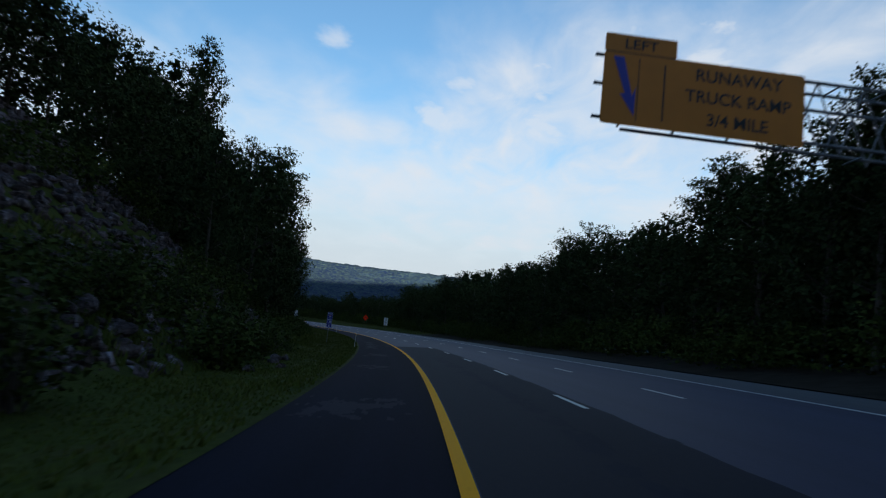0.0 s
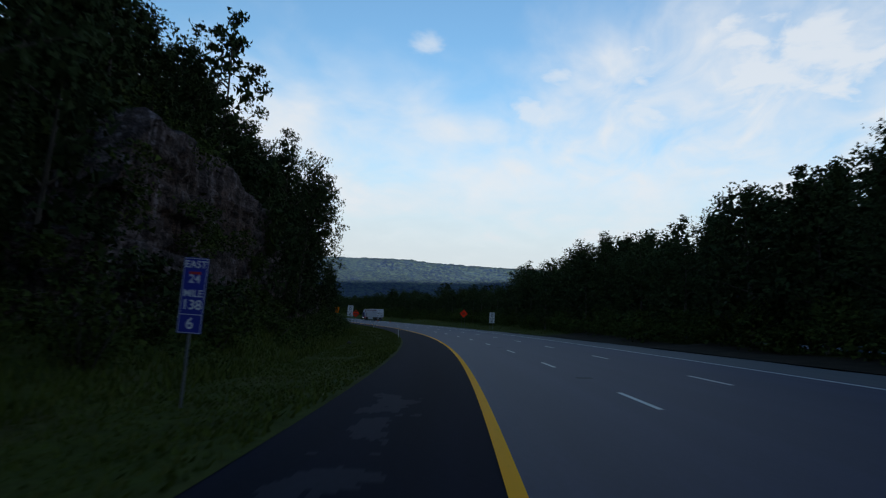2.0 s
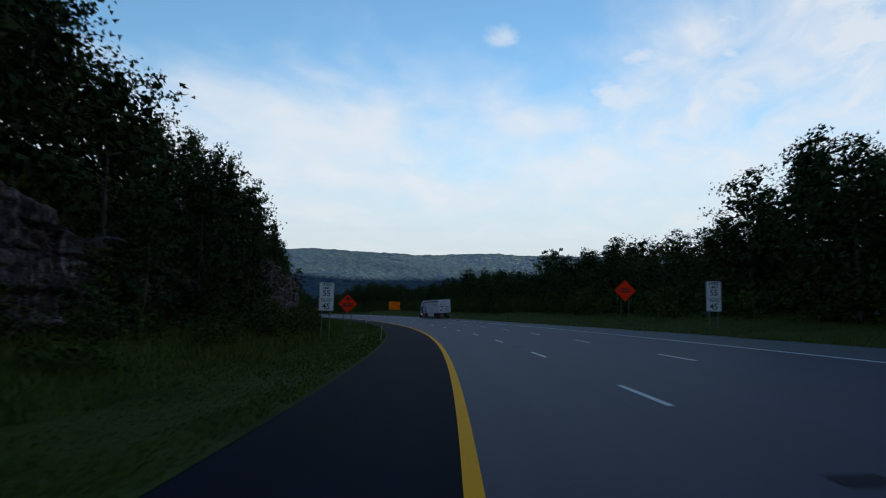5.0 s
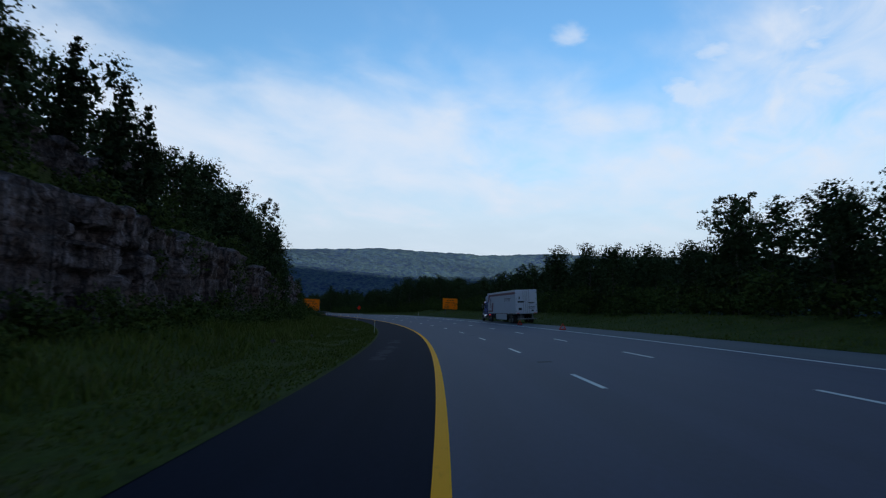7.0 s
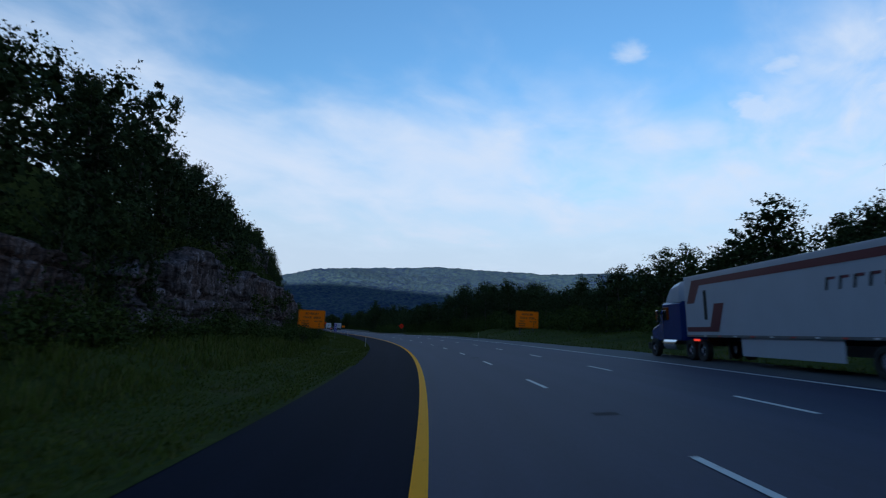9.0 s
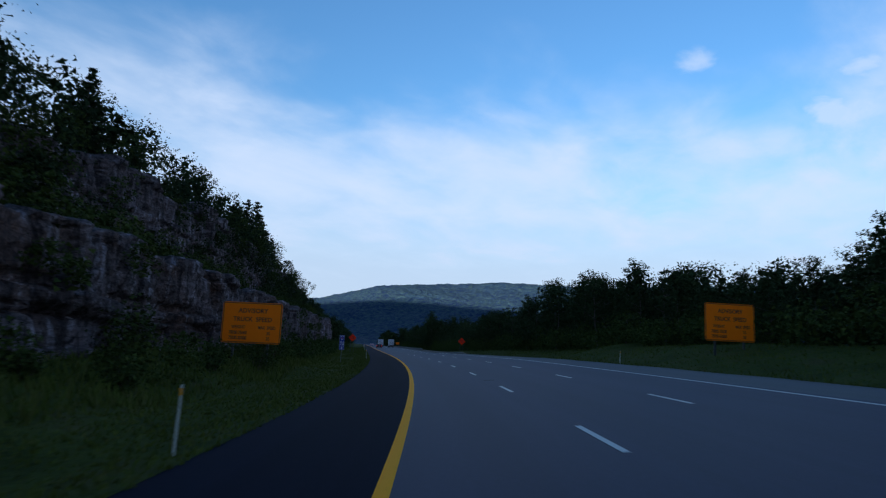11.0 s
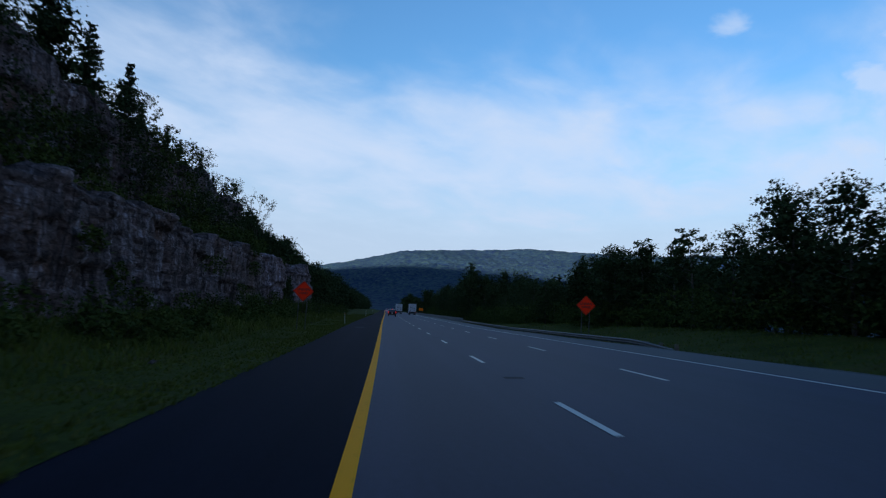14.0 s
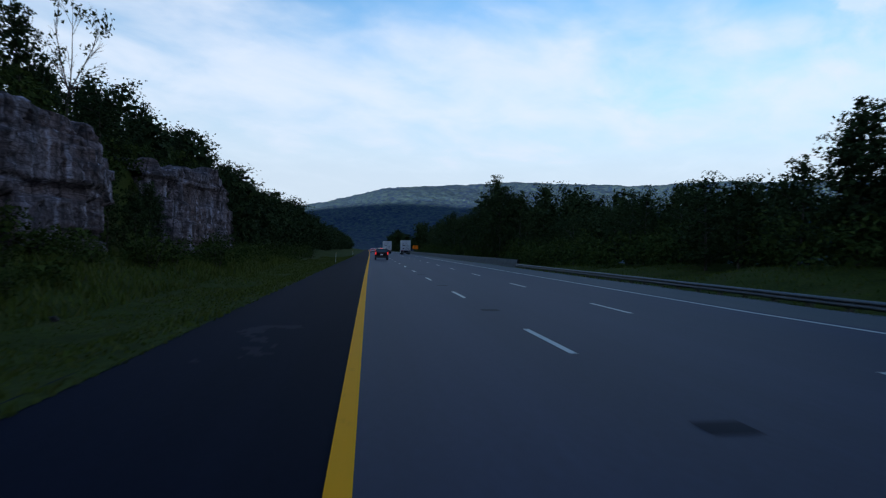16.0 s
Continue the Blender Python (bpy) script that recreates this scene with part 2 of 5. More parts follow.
M_STEEL = plain("galvanised_steel", (0.20, 0.205, 0.215), 0.55, 0.6)
M_DARK_STEEL = plain("dark_steel_post", (0.10, 0.10, 0.10), 0.6, 0.6)
M_SIGN_YELLOW = plain("sign_yellow", (1.0, 0.21, 0.003), 0.5, vary=0.08, scale=1.0, spec=0.12)
# darker yellow carries the shade on the overhead sign's backlit face
M_SIGN_BACKLIT = plain("sign_backlit_yellow", (0.52, 0.168, 0.006), 0.6, vary=0.15, scale=1.0)
M_SIGN_ORANGE = plain("sign_orange", (1.0, 0.036, 0.005), 0.5, vary=0.03, scale=1.0, spec=0.12)
M_SIGN_BLUE = plain("sign_blue", (0.010, 0.024, 0.30), 0.5, vary=0.1, scale=1.0)
M_SIGN_WHITE = plain("sign_white", (0.72, 0.73, 0.74), 0.5, vary=0.06, scale=1.0)
M_BLACK = plain("sign_black", (0.012, 0.012, 0.013), 0.6, vary=0.1)
M_SIGN_RED = plain("shield_red", (0.55, 0.02, 0.02), 0.5, vary=0.1)
M_RAIL = plain("weathered_rail_steel", (0.125, 0.13, 0.145), 0.62, 0.55)
# concrete base colour lowered to hold the barrier's shade; noise gives the stains
M_CONCRETE = plain("shaded_stained_concrete", (0.07, 0.068, 0.07), 0.9, vary=0.35, scale=0.8)
M_WOOD_POST = plain("treated_wood", (0.16, 0.13, 0.10), 0.9, vary=0.4)

# ---- the road's line: turn per metre at every 40 m ----
TURN = [2.20, 1.97, 1.75, 1.66, 1.78, 1.86, 1.92, 1.87, 1.74, 1.58, 1.65, 0.84, 0.16, -0.07, -0.05, 0.0, 0.02, 0.03, 0.03, 0.02, 0.01, 0, 0, 0, 0]
RS = np.arange(-240, 1301, 2.0)
RK = np.interp(RS, np.arange(-40, 921, 40), np.array(TURN) * 1e-3)
RH = np.cumsum(RK) * 2.0
RH -= np.interp(0, RS, RH)
RX, RY = np.cumsum(-np.sin(RH)) * 2.0, np.cumsum(np.cos(RH)) * 2.0
RX -= np.interp(0, RS, RX)
RY -= np.interp(0, RS, RY)
W1, W2, W3 = 3.51, 7.28, 10.90          # lane lines and edge line, from the yellow line
def bank(s):
    """Cross fall of the carriageway, metres per metre."""
    return np.interp(s, [-60, 16, 42, 64, 120, 225, 285, 340, 384, 442, 490], [0.080, 0.0785, 0.072, 0.067, 0.0705, 0.0695, 0.0745, 0.078, 0.078, 0.042, 0.0115])


def heading(s):
    return float(np.interp(s, RS, RH))


def lay(s, off, z=0.0):
    """World places from metres along the road, metres to the right of the yellow line, and height."""
    s, off, z = np.broadcast_arrays(np.asarray(s, float), np.asarray(off, float), np.asarray(z, float))
    h = np.interp(s, RS, RH)
    return np.stack([np.interp(s, RS, RX) + off * np.cos(h), np.interp(s, RS, RY) + off * np.sin(h), z], -1)


NOISE = {}


def noise_table(seed, size):
    if (seed, size) not in NOISE:
        NOISE[seed, size] = np.random.RandomState(seed).uniform(-1, 1, size)
    return NOISE[seed, size]


def wave(x, seed, scale):
    """Smooth random curve of one variable, -1 to 1."""
    r = noise_table(seed, 4096)
    u = np.asarray(x, float) / scale + 1000.0
    i = np.floor(u).astype(int)
    f = u - i
    f = f * f * (3 - 2 * f)
    return r[i % 4096] * (1 - f) + r[(i + 1) % 4096] * f


def wave2(x, y, seed, scale):
    r = noise_table(seed, (256, 256))
    u, v = np.asarray(x, float) / scale + 500.0, np.asarray(y, float) / scale + 500.0
    i, j = np.floor(u).astype(int), np.floor(v).astype(int)
    f, g = u - i, v - j
    f, g = f * f * (3 - 2 * f), g * g * (3 - 2 * g)
    a, b = i % 256, j % 256
    c, d = (i + 1) % 256, (j + 1) % 256
    return (r[a, b] * (1 - f) + r[c, b] * f) * (1 - g) + (r[a, d] * (1 - f) + r[c, d] * f) * g


# first rock step: its top, and the foot line; second step: its top
STEP_S = [-240, -40, 10, 45, 70, 84, 90, 100, 112, 122, 128, 131, 136, 142, 152, 168, 186, 200, 208, 225, 285, 297, 305, 316, 380, 420, 470, 512, 516, 526, 542, 547, 560, 640, 900, 1300]
STEP_Z = [2.0, 3.0, 4.5, 4.0, 3.2, 4.5, 10.5, 11.8, 9.5, 4.0, 4.0, 5.8, 6.6, 7.0, 8.0, 6.4, 3.5, 3.2, 6.2, 6.5, 6.0, 4.2, 4.5, 6.6, 6.6, 6.6, 7.3, 8.4, 6.0, 7.8, 9.0, 4.0, 3.0, 2.5, 2.0, 1.5]
TOP_S = [-240, 0, 40, 90, 130, 200, 260, 330, 370, 420, 470, 512, 518, 560, 640, 760, 900, 1300]
TOP_Z = [11, 11, 11, 13, 11, 11.5, 11.5, 11.5, 13.5, 16.5, 17.0, 16.0, 11.5, 9.5, 7.5, 5.0, 2.5, 1.5]
FOOT = -15.2


def foot(s):
    return FOOT + 0.7 * wave(s, 3, 17) + 0.35 * wave(s, 4, 5)


def ease(x, a, b):
    t = np.clip((np.asarray(x, float) - a) / (b - a), 0, 1)
    return t * t * (3 - 2 * t)


def earth(s, off):
    """Height of the ground."""
    s, off = np.broadcast_arrays(np.asarray(s, float), np.asarray(off, float))
    k = bank(s)
    z = k * np.clip(off, -3.4, 14.0)
    left = -off
    z = z - 0.40 * ease(left, 3.4, 6.2) + 1.2 * ease(left, 8.0, 15.0)
    cliff = np.interp(s, [342, 352, 508, 518], [0, 1, 1, 0])
    step, top = np.interp(s, STEP_S, STEP_Z), np.interp(s, TOP_S, TOP_Z)
    z = z + (step - 0.9 + k * 3.4) * ease(left, 17.3, 18.6) + (top - step) * ease(left, 20.0 + cliff * 4.2, 25.5 + cliff * 1.3)
    z = z + 0.33 * np.clip(left - 26, 0, 150) * np.interp(s, [-200, 500, 620, 900], [1, 1, 0.45, 0.15])
    z = z - 0.25 * ease(off, 14.0, 16.5) - 0.34 * ease(off, 14.0, 15.2) * ease(s, 400, 440) + np.interp(s, [0, 120, 180, 400, 480, 560, 700], [2.0, 1.0, 1.6, 2.3, 1.9, 0.6, 0.2]) * ease(off, 18, 31)
    z = z - 0.06 * np.clip(off - 45, 0, 160)
    loose = 1 - ease(s, 44, 72)
    z = z * (1 - loose * ease(left, 7, 10)) + loose * ease(left, 7, 10) * (0.75 * np.clip(left - 9, 0, 18) + 0.33 * np.clip(left - 27, 0, 150) - 0.5)
    rough = wave2(s, off, 8, 9.0) * 0.35 + wave2(s, off, 9, 3.0) * 0.12
    return z + rough * (ease(left, 4.5, 9) + ease(off, 16, 24))


# ---- mesh helpers ----
def mesh_object(name, verts, faces, mat, parent=None, smooth=False, uv=None, label=""):
    me = bpy.data.meshes.new(name)
    verts = np.asarray(verts, dtype=np.float32).reshape(-1, 3)
    faces = np.asarray(faces, dtype=np.int32)
    me.vertices.add(len(verts))
    me.vertices.foreach_set("co", verts.ravel())
    n = faces.shape[1]
    me.loops.add(faces.size)
    me.loops.foreach_set("vertex_index", faces.ravel())
    me.polygons.add(len(faces))
    me.polygons.foreach_set("loop_start", np.arange(0, faces.size, n, dtype=np.int32))
    if smooth:
        me.polygons.foreach_set("use_smooth", np.ones(len(faces), dtype=bool))
    me.update(calc_edges=True)
    if uv is not None:
        layer = me.uv_layers.new(name="UVMap")
        layer.data.foreach_set("uv", np.asarray(uv, dtype=np.float32)[faces.ravel()].ravel())
    if mat is not None:
        me.materials.append(mat)
    ob = new(name, me)
    if parent is not None:
        ob.parent = parent
    if label:
        ob["label"] = label
    return ob


def grid_faces(rows, cols):
    i = np.arange((rows - 1) * cols).reshape(rows - 1, cols)[:, :-1].ravel()
    return np.stack([i, i + 1, i + cols + 1, i + cols], 1)


def sheet(name, ss, offs, zfun, mat, smooth=True, parent=None):
    """A strip along the road, offs across it from left to right."""
    S, O = np.meshgrid(ss, offs, indexing="ij")
    P = lay(S, O, zfun(S, O))
    f = grid_faces(len(ss), len(offs))
    uv = np.stack([O.ravel(), S.ravel()], 1)
    return mesh_object(name, P.reshape(-1, 3), f, mat, parent, smooth, uv)


def part(name, bm, mat, parent, label=""):
    me = bpy.data.meshes.new(name)
    bm.to_mesh(me)
    bm.free()
    if mat is not None:
        me.materials.append(mat)
    ob = new(name, me)
    ob.parent = parent
    if label:
        ob["label"] = label
    return ob


def box(bm, size, at, bevel=0.0):
    g = bmesh.ops.create_cube(bm, size=1.0, matrix=Matrix.Translation(at) @ Matrix.Diagonal((*size, 1)))
    if bevel:
        edges = list({e for v in g["verts"] for e in v.link_edges})
        bmesh.ops.bevel(bm, geom=edges, offset=bevel, segments=2, affect="EDGES", profile=0.7)
    return bm


def tube(bm, points, radii, sides=7):
    """A tapered tube along a line of points."""
    rings = []
    pts = [Vector(p) for p in points]
    for i, p in enumerate(pts):
        d = (pts[min(i + 1, len(pts) - 1)] - pts[max(i - 1, 0)]).normalized()
        q = d.to_track_quat("Z", "Y")
        ring = [bm.verts.new(p + q @ Vector((radii[i] * math.cos(a), radii[i] * math.sin(a), 0))) for a in [2 * math.pi * k / sides for k in range(sides)]]
        rings.append(ring)
    for a, b in zip(rings, rings[1:]):
        for k in range(sides):
            bm.faces.new((a[k], a[(k + 1) % sides], b[(k + 1) % sides], b[k]))
    bm.faces.new(rings[-1])
    bm.faces.new(rings[0][::-1])
    return bm


# ---- ground, road ----
s_near = np.concatenate([np.arange(-160, 700, 2.0), np.arange(700, 1251, 6.0)])
offs = np.concatenate([np.arange(-190, -40, 10.0), np.arange(-40, -26, 2.0), np.arange(-26, -13.9, 0.6), np.arange(-13.4, -3.3, 0.8), [-3.35]])
tagged(sheet("ground_left", s_near, offs, earth, M_GROUND), "rough green verge and wooded slope beside the road", "ground", kind="structure")
offs = np.concatenate([[14.0], np.arange(14.6, 34, 0.9), np.arange(35, 60, 3.0), np.arange(64, 260, 14.0)])
tagged(sheet("ground_right", s_near, offs, earth, M_GROUND), "grassy verge rising to the tree line", "ground", kind="structure")

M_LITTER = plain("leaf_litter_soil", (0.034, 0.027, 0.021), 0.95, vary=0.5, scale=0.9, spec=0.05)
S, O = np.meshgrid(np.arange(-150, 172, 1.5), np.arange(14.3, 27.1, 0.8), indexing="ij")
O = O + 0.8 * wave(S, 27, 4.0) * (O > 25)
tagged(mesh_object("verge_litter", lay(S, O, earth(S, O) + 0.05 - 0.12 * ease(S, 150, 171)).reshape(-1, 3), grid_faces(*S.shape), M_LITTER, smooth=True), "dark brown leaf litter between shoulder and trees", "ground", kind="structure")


def paved(s, off):
    return bank(s) * off


road_s = np.arange(-160, 1251, 2.0)
edge = -3.35
tagged(sheet("road", road_s, np.array([0.0, 0.9, W1, W2, W3, 11.3]), paved, M_ROAD), "three-lane grey asphalt carriageway with worn wheel tracks", "road", kind="structure")
S, O = np.meshgrid(road_s, np.array([edge - 0.2, -2.4, -1.2, 0.0]), indexing="ij")
O = O + (0.16 * wave(S, 21, 2.5) + 0.12 * wave(S, 22, 9)) * (O < -3)
tagged(mesh_object("shoulder_left", lay(S, O, bank(S) * O - 0.012).reshape(-1, 3), grid_faces(len(road_s), 4), M_SHOULDER, uv=np.stack([O.ravel(), S.ravel()], 1)),
       "dark fresh asphalt shoulder with a ragged edge", "road shoulder", kind="structure")
S, O = np.meshgrid(road_s, np.array([11.3, 12.6, 14.15]), indexing="ij")
O = O + 0.15 * wave(S, 23, 3.0) * (O > 14)
tagged(mesh_object("shoulder_right", lay(S, O, bank(S) * O - 0.008).reshape(-1, 3), grid_faces(len(road_s), 3), M_GRAVEL_SHOULDER, uv=np.stack([O.ravel(), S.ravel()], 1)),
       "pale grey asphalt shoulder", "road shoulder", kind="structure")
# darker patch of the left lane on the first stretch
S, O = np.meshgrid(np.arange(-30, 62.6, 0.7), np.array([0.12, 1.3, 2.6, 3.75]), indexing="ij")
O = O + (O > 3.5) * (0.05 * wave(S, 24, 1.1) + 0.03 * wave(S, 25, 4.0))
tagged(mesh_object("asphalt_patch", lay(S, O, bank(S) * O + 0.005).reshape(-1, 3), grid_faces(S.shape[0], 4), M_PATCH, uv=np.stack([O.ravel(), S.ravel()], 1)),
       "darker fresh asphalt overlay in the left lane", "road patch", kind="structure")


def worn(s0, s1, o0, o1, seed, drift=0.0, z=0.009):
    """A thin pale worn area of the paving that breaks up towards its rim."""
    S, O = np.meshgrid(np.arange(s0 - 1.0, s1 + 1.0, 0.16), np.arange(o0 - 0.5, o1 + 0.5, 0.07), indexing="ij")
    f = (S - s0) / (s1 - s0) - 0.5
    far = np.maximum(np.abs(2 * f), np.abs(O - (o0 + o1) / 2 - drift * f) / (o1 - o0) * 2)
    keep = (1 - far + 0.85 * wave2(S * 0.5, O, seed, 0.35) + 0.5 * wave2(S * 0.4, O, seed + 1, 0.12) > 0.12)[:-1, :-1]
    faces = grid_faces(*S.shape)[keep.ravel()]
    ob = mesh_object("worn_patch", lay(S, O, bank(S) * O + z).reshape(-1, 3), faces, M_WORN, uv=np.stack([O.ravel(), S.ravel()], 1))
    return tagged(ob, "paler worn asphalt in the paving", "road patch", kind="structure")


for k, (s0_, s1_, o0_, o1_, drift_) in enumerate(((13.2, 16.2, -2.7, -1.1, 0.2), (28.6, 30.4, -2.7, -1.5, 0.1), (41, 44, -2.6, -1.6, 0), (55, 61, -2.6, -1.9, 0.2), (64.0, 67.0, -2.5, -1.6, 0), (69, 71, -2.5, -1.6, 0),
                                                  (72.2, 74.5, -2.4, -1.6, 0), (61.9, 62.9, -1.9, -0.15, 0), (4, 40, 1.75, 2.25, -0.6), (233, 242, -2.5, -1.9, 0.3), (246, 250, -2.3, -1.7, 0), (470, 473, -2.3, -1.5, 0), (483.5, 486.5, -2.2, -1.5, 0))):
    worn(s0_, s1_, o0_, o1_, 700 + 3 * k, drift_, 0.009 if o0_ > 0 else -0.006)


def stripe(name, s0, s1, off, width, mat, z=0.010, parent=None):
    n = max(2, int((s1 - s0) / 2) + 1)
    S, O = np.meshgrid(np.linspace(s0, s1, n), np.array([off - width / 2, off + width / 2]), indexing="ij")
    return mesh_object(name, lay(S, O, bank(S) * O + z).reshape(-1, 3), grid_faces(n, 2), mat, parent)


tagged(stripe("yellow_edge_line", -160, 1250, 0.0, 0.20, M_YELLOW), "solid yellow line along the left edge", "road marking", kind="structure")
tagged(stripe("white_edge_line", -160, 1250, W3, 0.15, M_WHITE), "solid white line along the right edge", "road marking", kind="structure")
marks = tagged(new("lane_dashes"), "dashed white lane lines", "road marking", kind="structure")
SHIFT_S = [15, 72, 131, 204, 258, 287, 358, 400, 431, 462, 492]
for off, shift in ((W1, [3.3, -0.8, 0.0, 1.0, 2.0, 4.5, 7.0, 8.2, 7.9, 8.4, 7.6]), (W2, [6.4, 4.1, 8.6, 9.0, 9.4, 10.6, 13.9, 14.9, 14.9, 15.2, 14.1])):
    for k in range(-4, 66):
        s0 = 12.19 * k + float(np.interp(12.19 * k + 6, SHIFT_S, shift))
        stripe("dash", s0, s0 + 3.2, off, 0.13, M_WHITE, parent=marks)
        if off == W1 and (k % 2 == 0 or s0 > 470):
            tagged(stripe("marker_patch", s0 + 7.3, s0 + 7.75, off + 0.06, 0.5, M_PATCH, 0.006), "small dark asphalt patch round a lane marker", "road patch", kind="structure")

# ---- far land ----
CX, CY = -180.0, 420.0
AZ = np.radians(np.concatenate([np.arange(-110, -30, 2.0), np.arange(-30, 60, 0.22), np.arange(60, 75, 2.0)]))
RR = np.concatenate([np.arange(1100, 2000, 40.0), np.arange(2000, 3060, 13.0), [3100, 3200, 3500, 4200]])
el = np.interp(np.degrees(AZ), [-110, -60, -30, 0, 8, 10, 14.3, 15.2, 17, 28, 35, 39.5, 41, 43, 46, 50, 56, 75], [4.5, 5.2, 5.9, 6.05, 6.2, 6.3, 6.15, 5.95, 6.0, 6.2, 5.85, 5.4, 5.0, 4.5, 3.9, 3.2, 2.3, 1.5])
crest = 3000 * np.tan(np.radians(el)) - 6
A, R_ = np.meshgrid(AZ, RR, indexing="ij")
rise = np.interp(R_, [1100, 1500, 2000, 2400, 2750, 2930, 3000, 3100, 4200], [-0.12, -0.06, 0.08, 0.34, 0.73, 0.965, 1.0, 0.98, 0.9])
fx, fy = CX - np.sin(A) * R_, CY + np.cos(A) * R_
fz = crest[:, None] * rise
fz = fz + wave2(fx, fy, 31, 260) * 14 * ease(R_, 1500, 2300) * (1 - 0.7 * ease(R_, 2850, 3000)) + wave2(fx, fy, 34, 640) * 22 * ease(R_, 1700, 2400) * (1 - ease(R_, 2800, 3000)) + wave2(fx, fy, 32, 26) * 4.0 + wave2(fx, fy, 33, 13) * 2.6
tagged(mesh_object("far_ridge", np.stack([fx, fy, fz], -1).reshape(-1, 3), grid_faces(len(AZ), len(RR))[:, ::-1], M_HAZY_FOREST, smooth=True),
       "long flat-topped wooded ridge, sunlit above, shaded below, blue haze in its colour", "mountain", kind="structure")
# near terrain under everything, to the horizon; an unseen plateau added behind keeps the evening sun off the road
n = 121
gx, gy = np.meshgrid(np.linspace(-4200, 4200, n), np.linspace(-4200, 4600, n), indexing="ij")
along = (gx - CX) * (-math.sin(SUN_AZ)) + (gy - CY) * math.cos(SUN_AZ)
across = (gx - CX) * math.cos(SUN_AZ) + (gy - CY) * math.sin(SUN_AZ)
gz = -30.0 + 538 * ease(along + 60 * wave(across, 41, 500), 900, 1900) + wave2(gx, gy, 42, 300) * 12
# crest heights fitted so the plateau's shadow edge lands on the far ridge
gz = gz + np.interp(across, [-900, -161, 118, 391, 806, 977, 1174, 1362, 1504, 1640, 1768, 2600], [90, 50, 12, -28, -73, -69, -60, -38, -45, -59, -77, -90]) * ease(along, 900, 1900)
gz = gz - 60 * ease(-along, 100, 900)
tagged(mesh_object("far_land", np.stack([gx, gy, gz], -1).reshape(-1, 3), grid_faces(n, n)[:, ::-1], M_HAZY_FOREST, smooth=True), "wooded land round the valley, haze-blue colour, shading plateau added behind", "hills", kind="structure")


# ---- rock cut ----
def rock_face(name, s0, s1, off_fun, z0_fun, z1_fun, seed, label, tall=(0.5, 2.3), wide=(1.3, 6.0), lean=0.06, deep=2.2, mat=None):
    """A blasted cut of bedded rock: one broken face stepped at beds and joints, fluted, with open partings and a ragged top."""
    rng = np.random.RandomState(seed)
    cols = np.arange(s0, s1 + 0.01, 0.23)
    low, top = z0_fun(cols) - 0.5, z1_fun(cols) + 0.40 * wave(cols, seed + 4, 3.1)
    tooth = np.cumsum(rng.uniform(1.0, 4.5, int((s1 - s0) / 1.5) + 8)) + s0 - 4
    top = top + rng.uniform(-0.55, 0.35, len(tooth) + 1)[np.searchsorted(tooth, cols)]
    rows = int(float(np.max(top - low)) / 0.17) + 2
    v = np.linspace(0, 1, rows)[None, :]
    S = cols[:, None] + 0 * v + rng.uniform(-0.08, 0.08, (len(cols), rows))
    Z = low[:, None] + v * (top - low)[:, None] + rng.uniform(-0.06, 0.06, (len(cols), rows)) * (v < 1)
    Zb = Z - 0.45 * wave(S, seed + 5, 26) - 0.14 * wave(S, seed + 8, 6) - 0.03 * (S - s0) * rng.uniform(-0.3, 0.3)
    beds, ledge = [float(np.min(Zb)) - 0.5], [0.0]
    while beds[-1] < float(np.max(Zb)) + 0.5:
        beds.append(beds[-1] + rng.uniform(*tall) * rng.choice([0.35, 1.0, 1.0]))
        ledge.append(ledge[-1] + rng.uniform(-0.06, 0.11))
    beds, ledge = np.array(beds), np.array(ledge)
    K = np.clip(np.searchsorted(beds, Zb) - 1, 0, len(beds) - 2)
    main = np.cumsum(rng.uniform(0.8, 5.2, int((s1 - s0) / 2.4) + 10)) + s0 - 5         # main joints run up through several beds
    M = np.searchsorted(main, S)
    O = rng.uniform(-0.42, 0.36, (len(main) + 1, len(beds)))[M, K // 3]
    gap = np.minimum(np.abs(S - main[np.clip(M - 1, 0, len(main) - 1)]), np.abs(S - main[np.clip(M, 0, len(main) - 1)]))
    O = O - 0.50 * np.exp(-(gap / 0.12) ** 2)
    parting = rng.choice([0.0, 0.10, 0.25, 0.55], len(beds), p=[0.3, 0.3, 0.25, 0.15])
    O = O - parting[K] * np.exp(-((Zb - beds[K]) / 0.13) ** 2) - ledge[K] + rng.uniform(-0.26, 0.20, len(beds))[K] * (1 + 0.6 * wave(S, seed + 6, 9.0))
    for k in range(len(beds) - 1):
        here = K == k
        if not here.any():
            continue
        joint = np.cumsum(rng.uniform(*wide, int((s1 - s0) / wide[0]) + 8) * rng.choice([0.4, 0.7, 1.0], int((s1 - s0) / wide[0]) + 8)) + s0 - 3
        J = np.clip(np.searchsorted(joint, S[here]), 1, len(joint) - 1)
        out = rng.uniform(-0.20, 0.18, len(joint)) - (rng.rand(len(joint)) < 0.09) * 0.6
        near = np.minimum(np.abs(S[here] - joint[J - 1]), np.abs(S[here] - joint[J]))
        O[here] += out[J] - rng.choice([0.04, 0.18, 0.40], len(joint))[J] * np.exp(-(near / 0.12) ** 2) + rng.uniform(-0.08, 0.08, len(joint))[J] * (Zb[here] - beds[k])
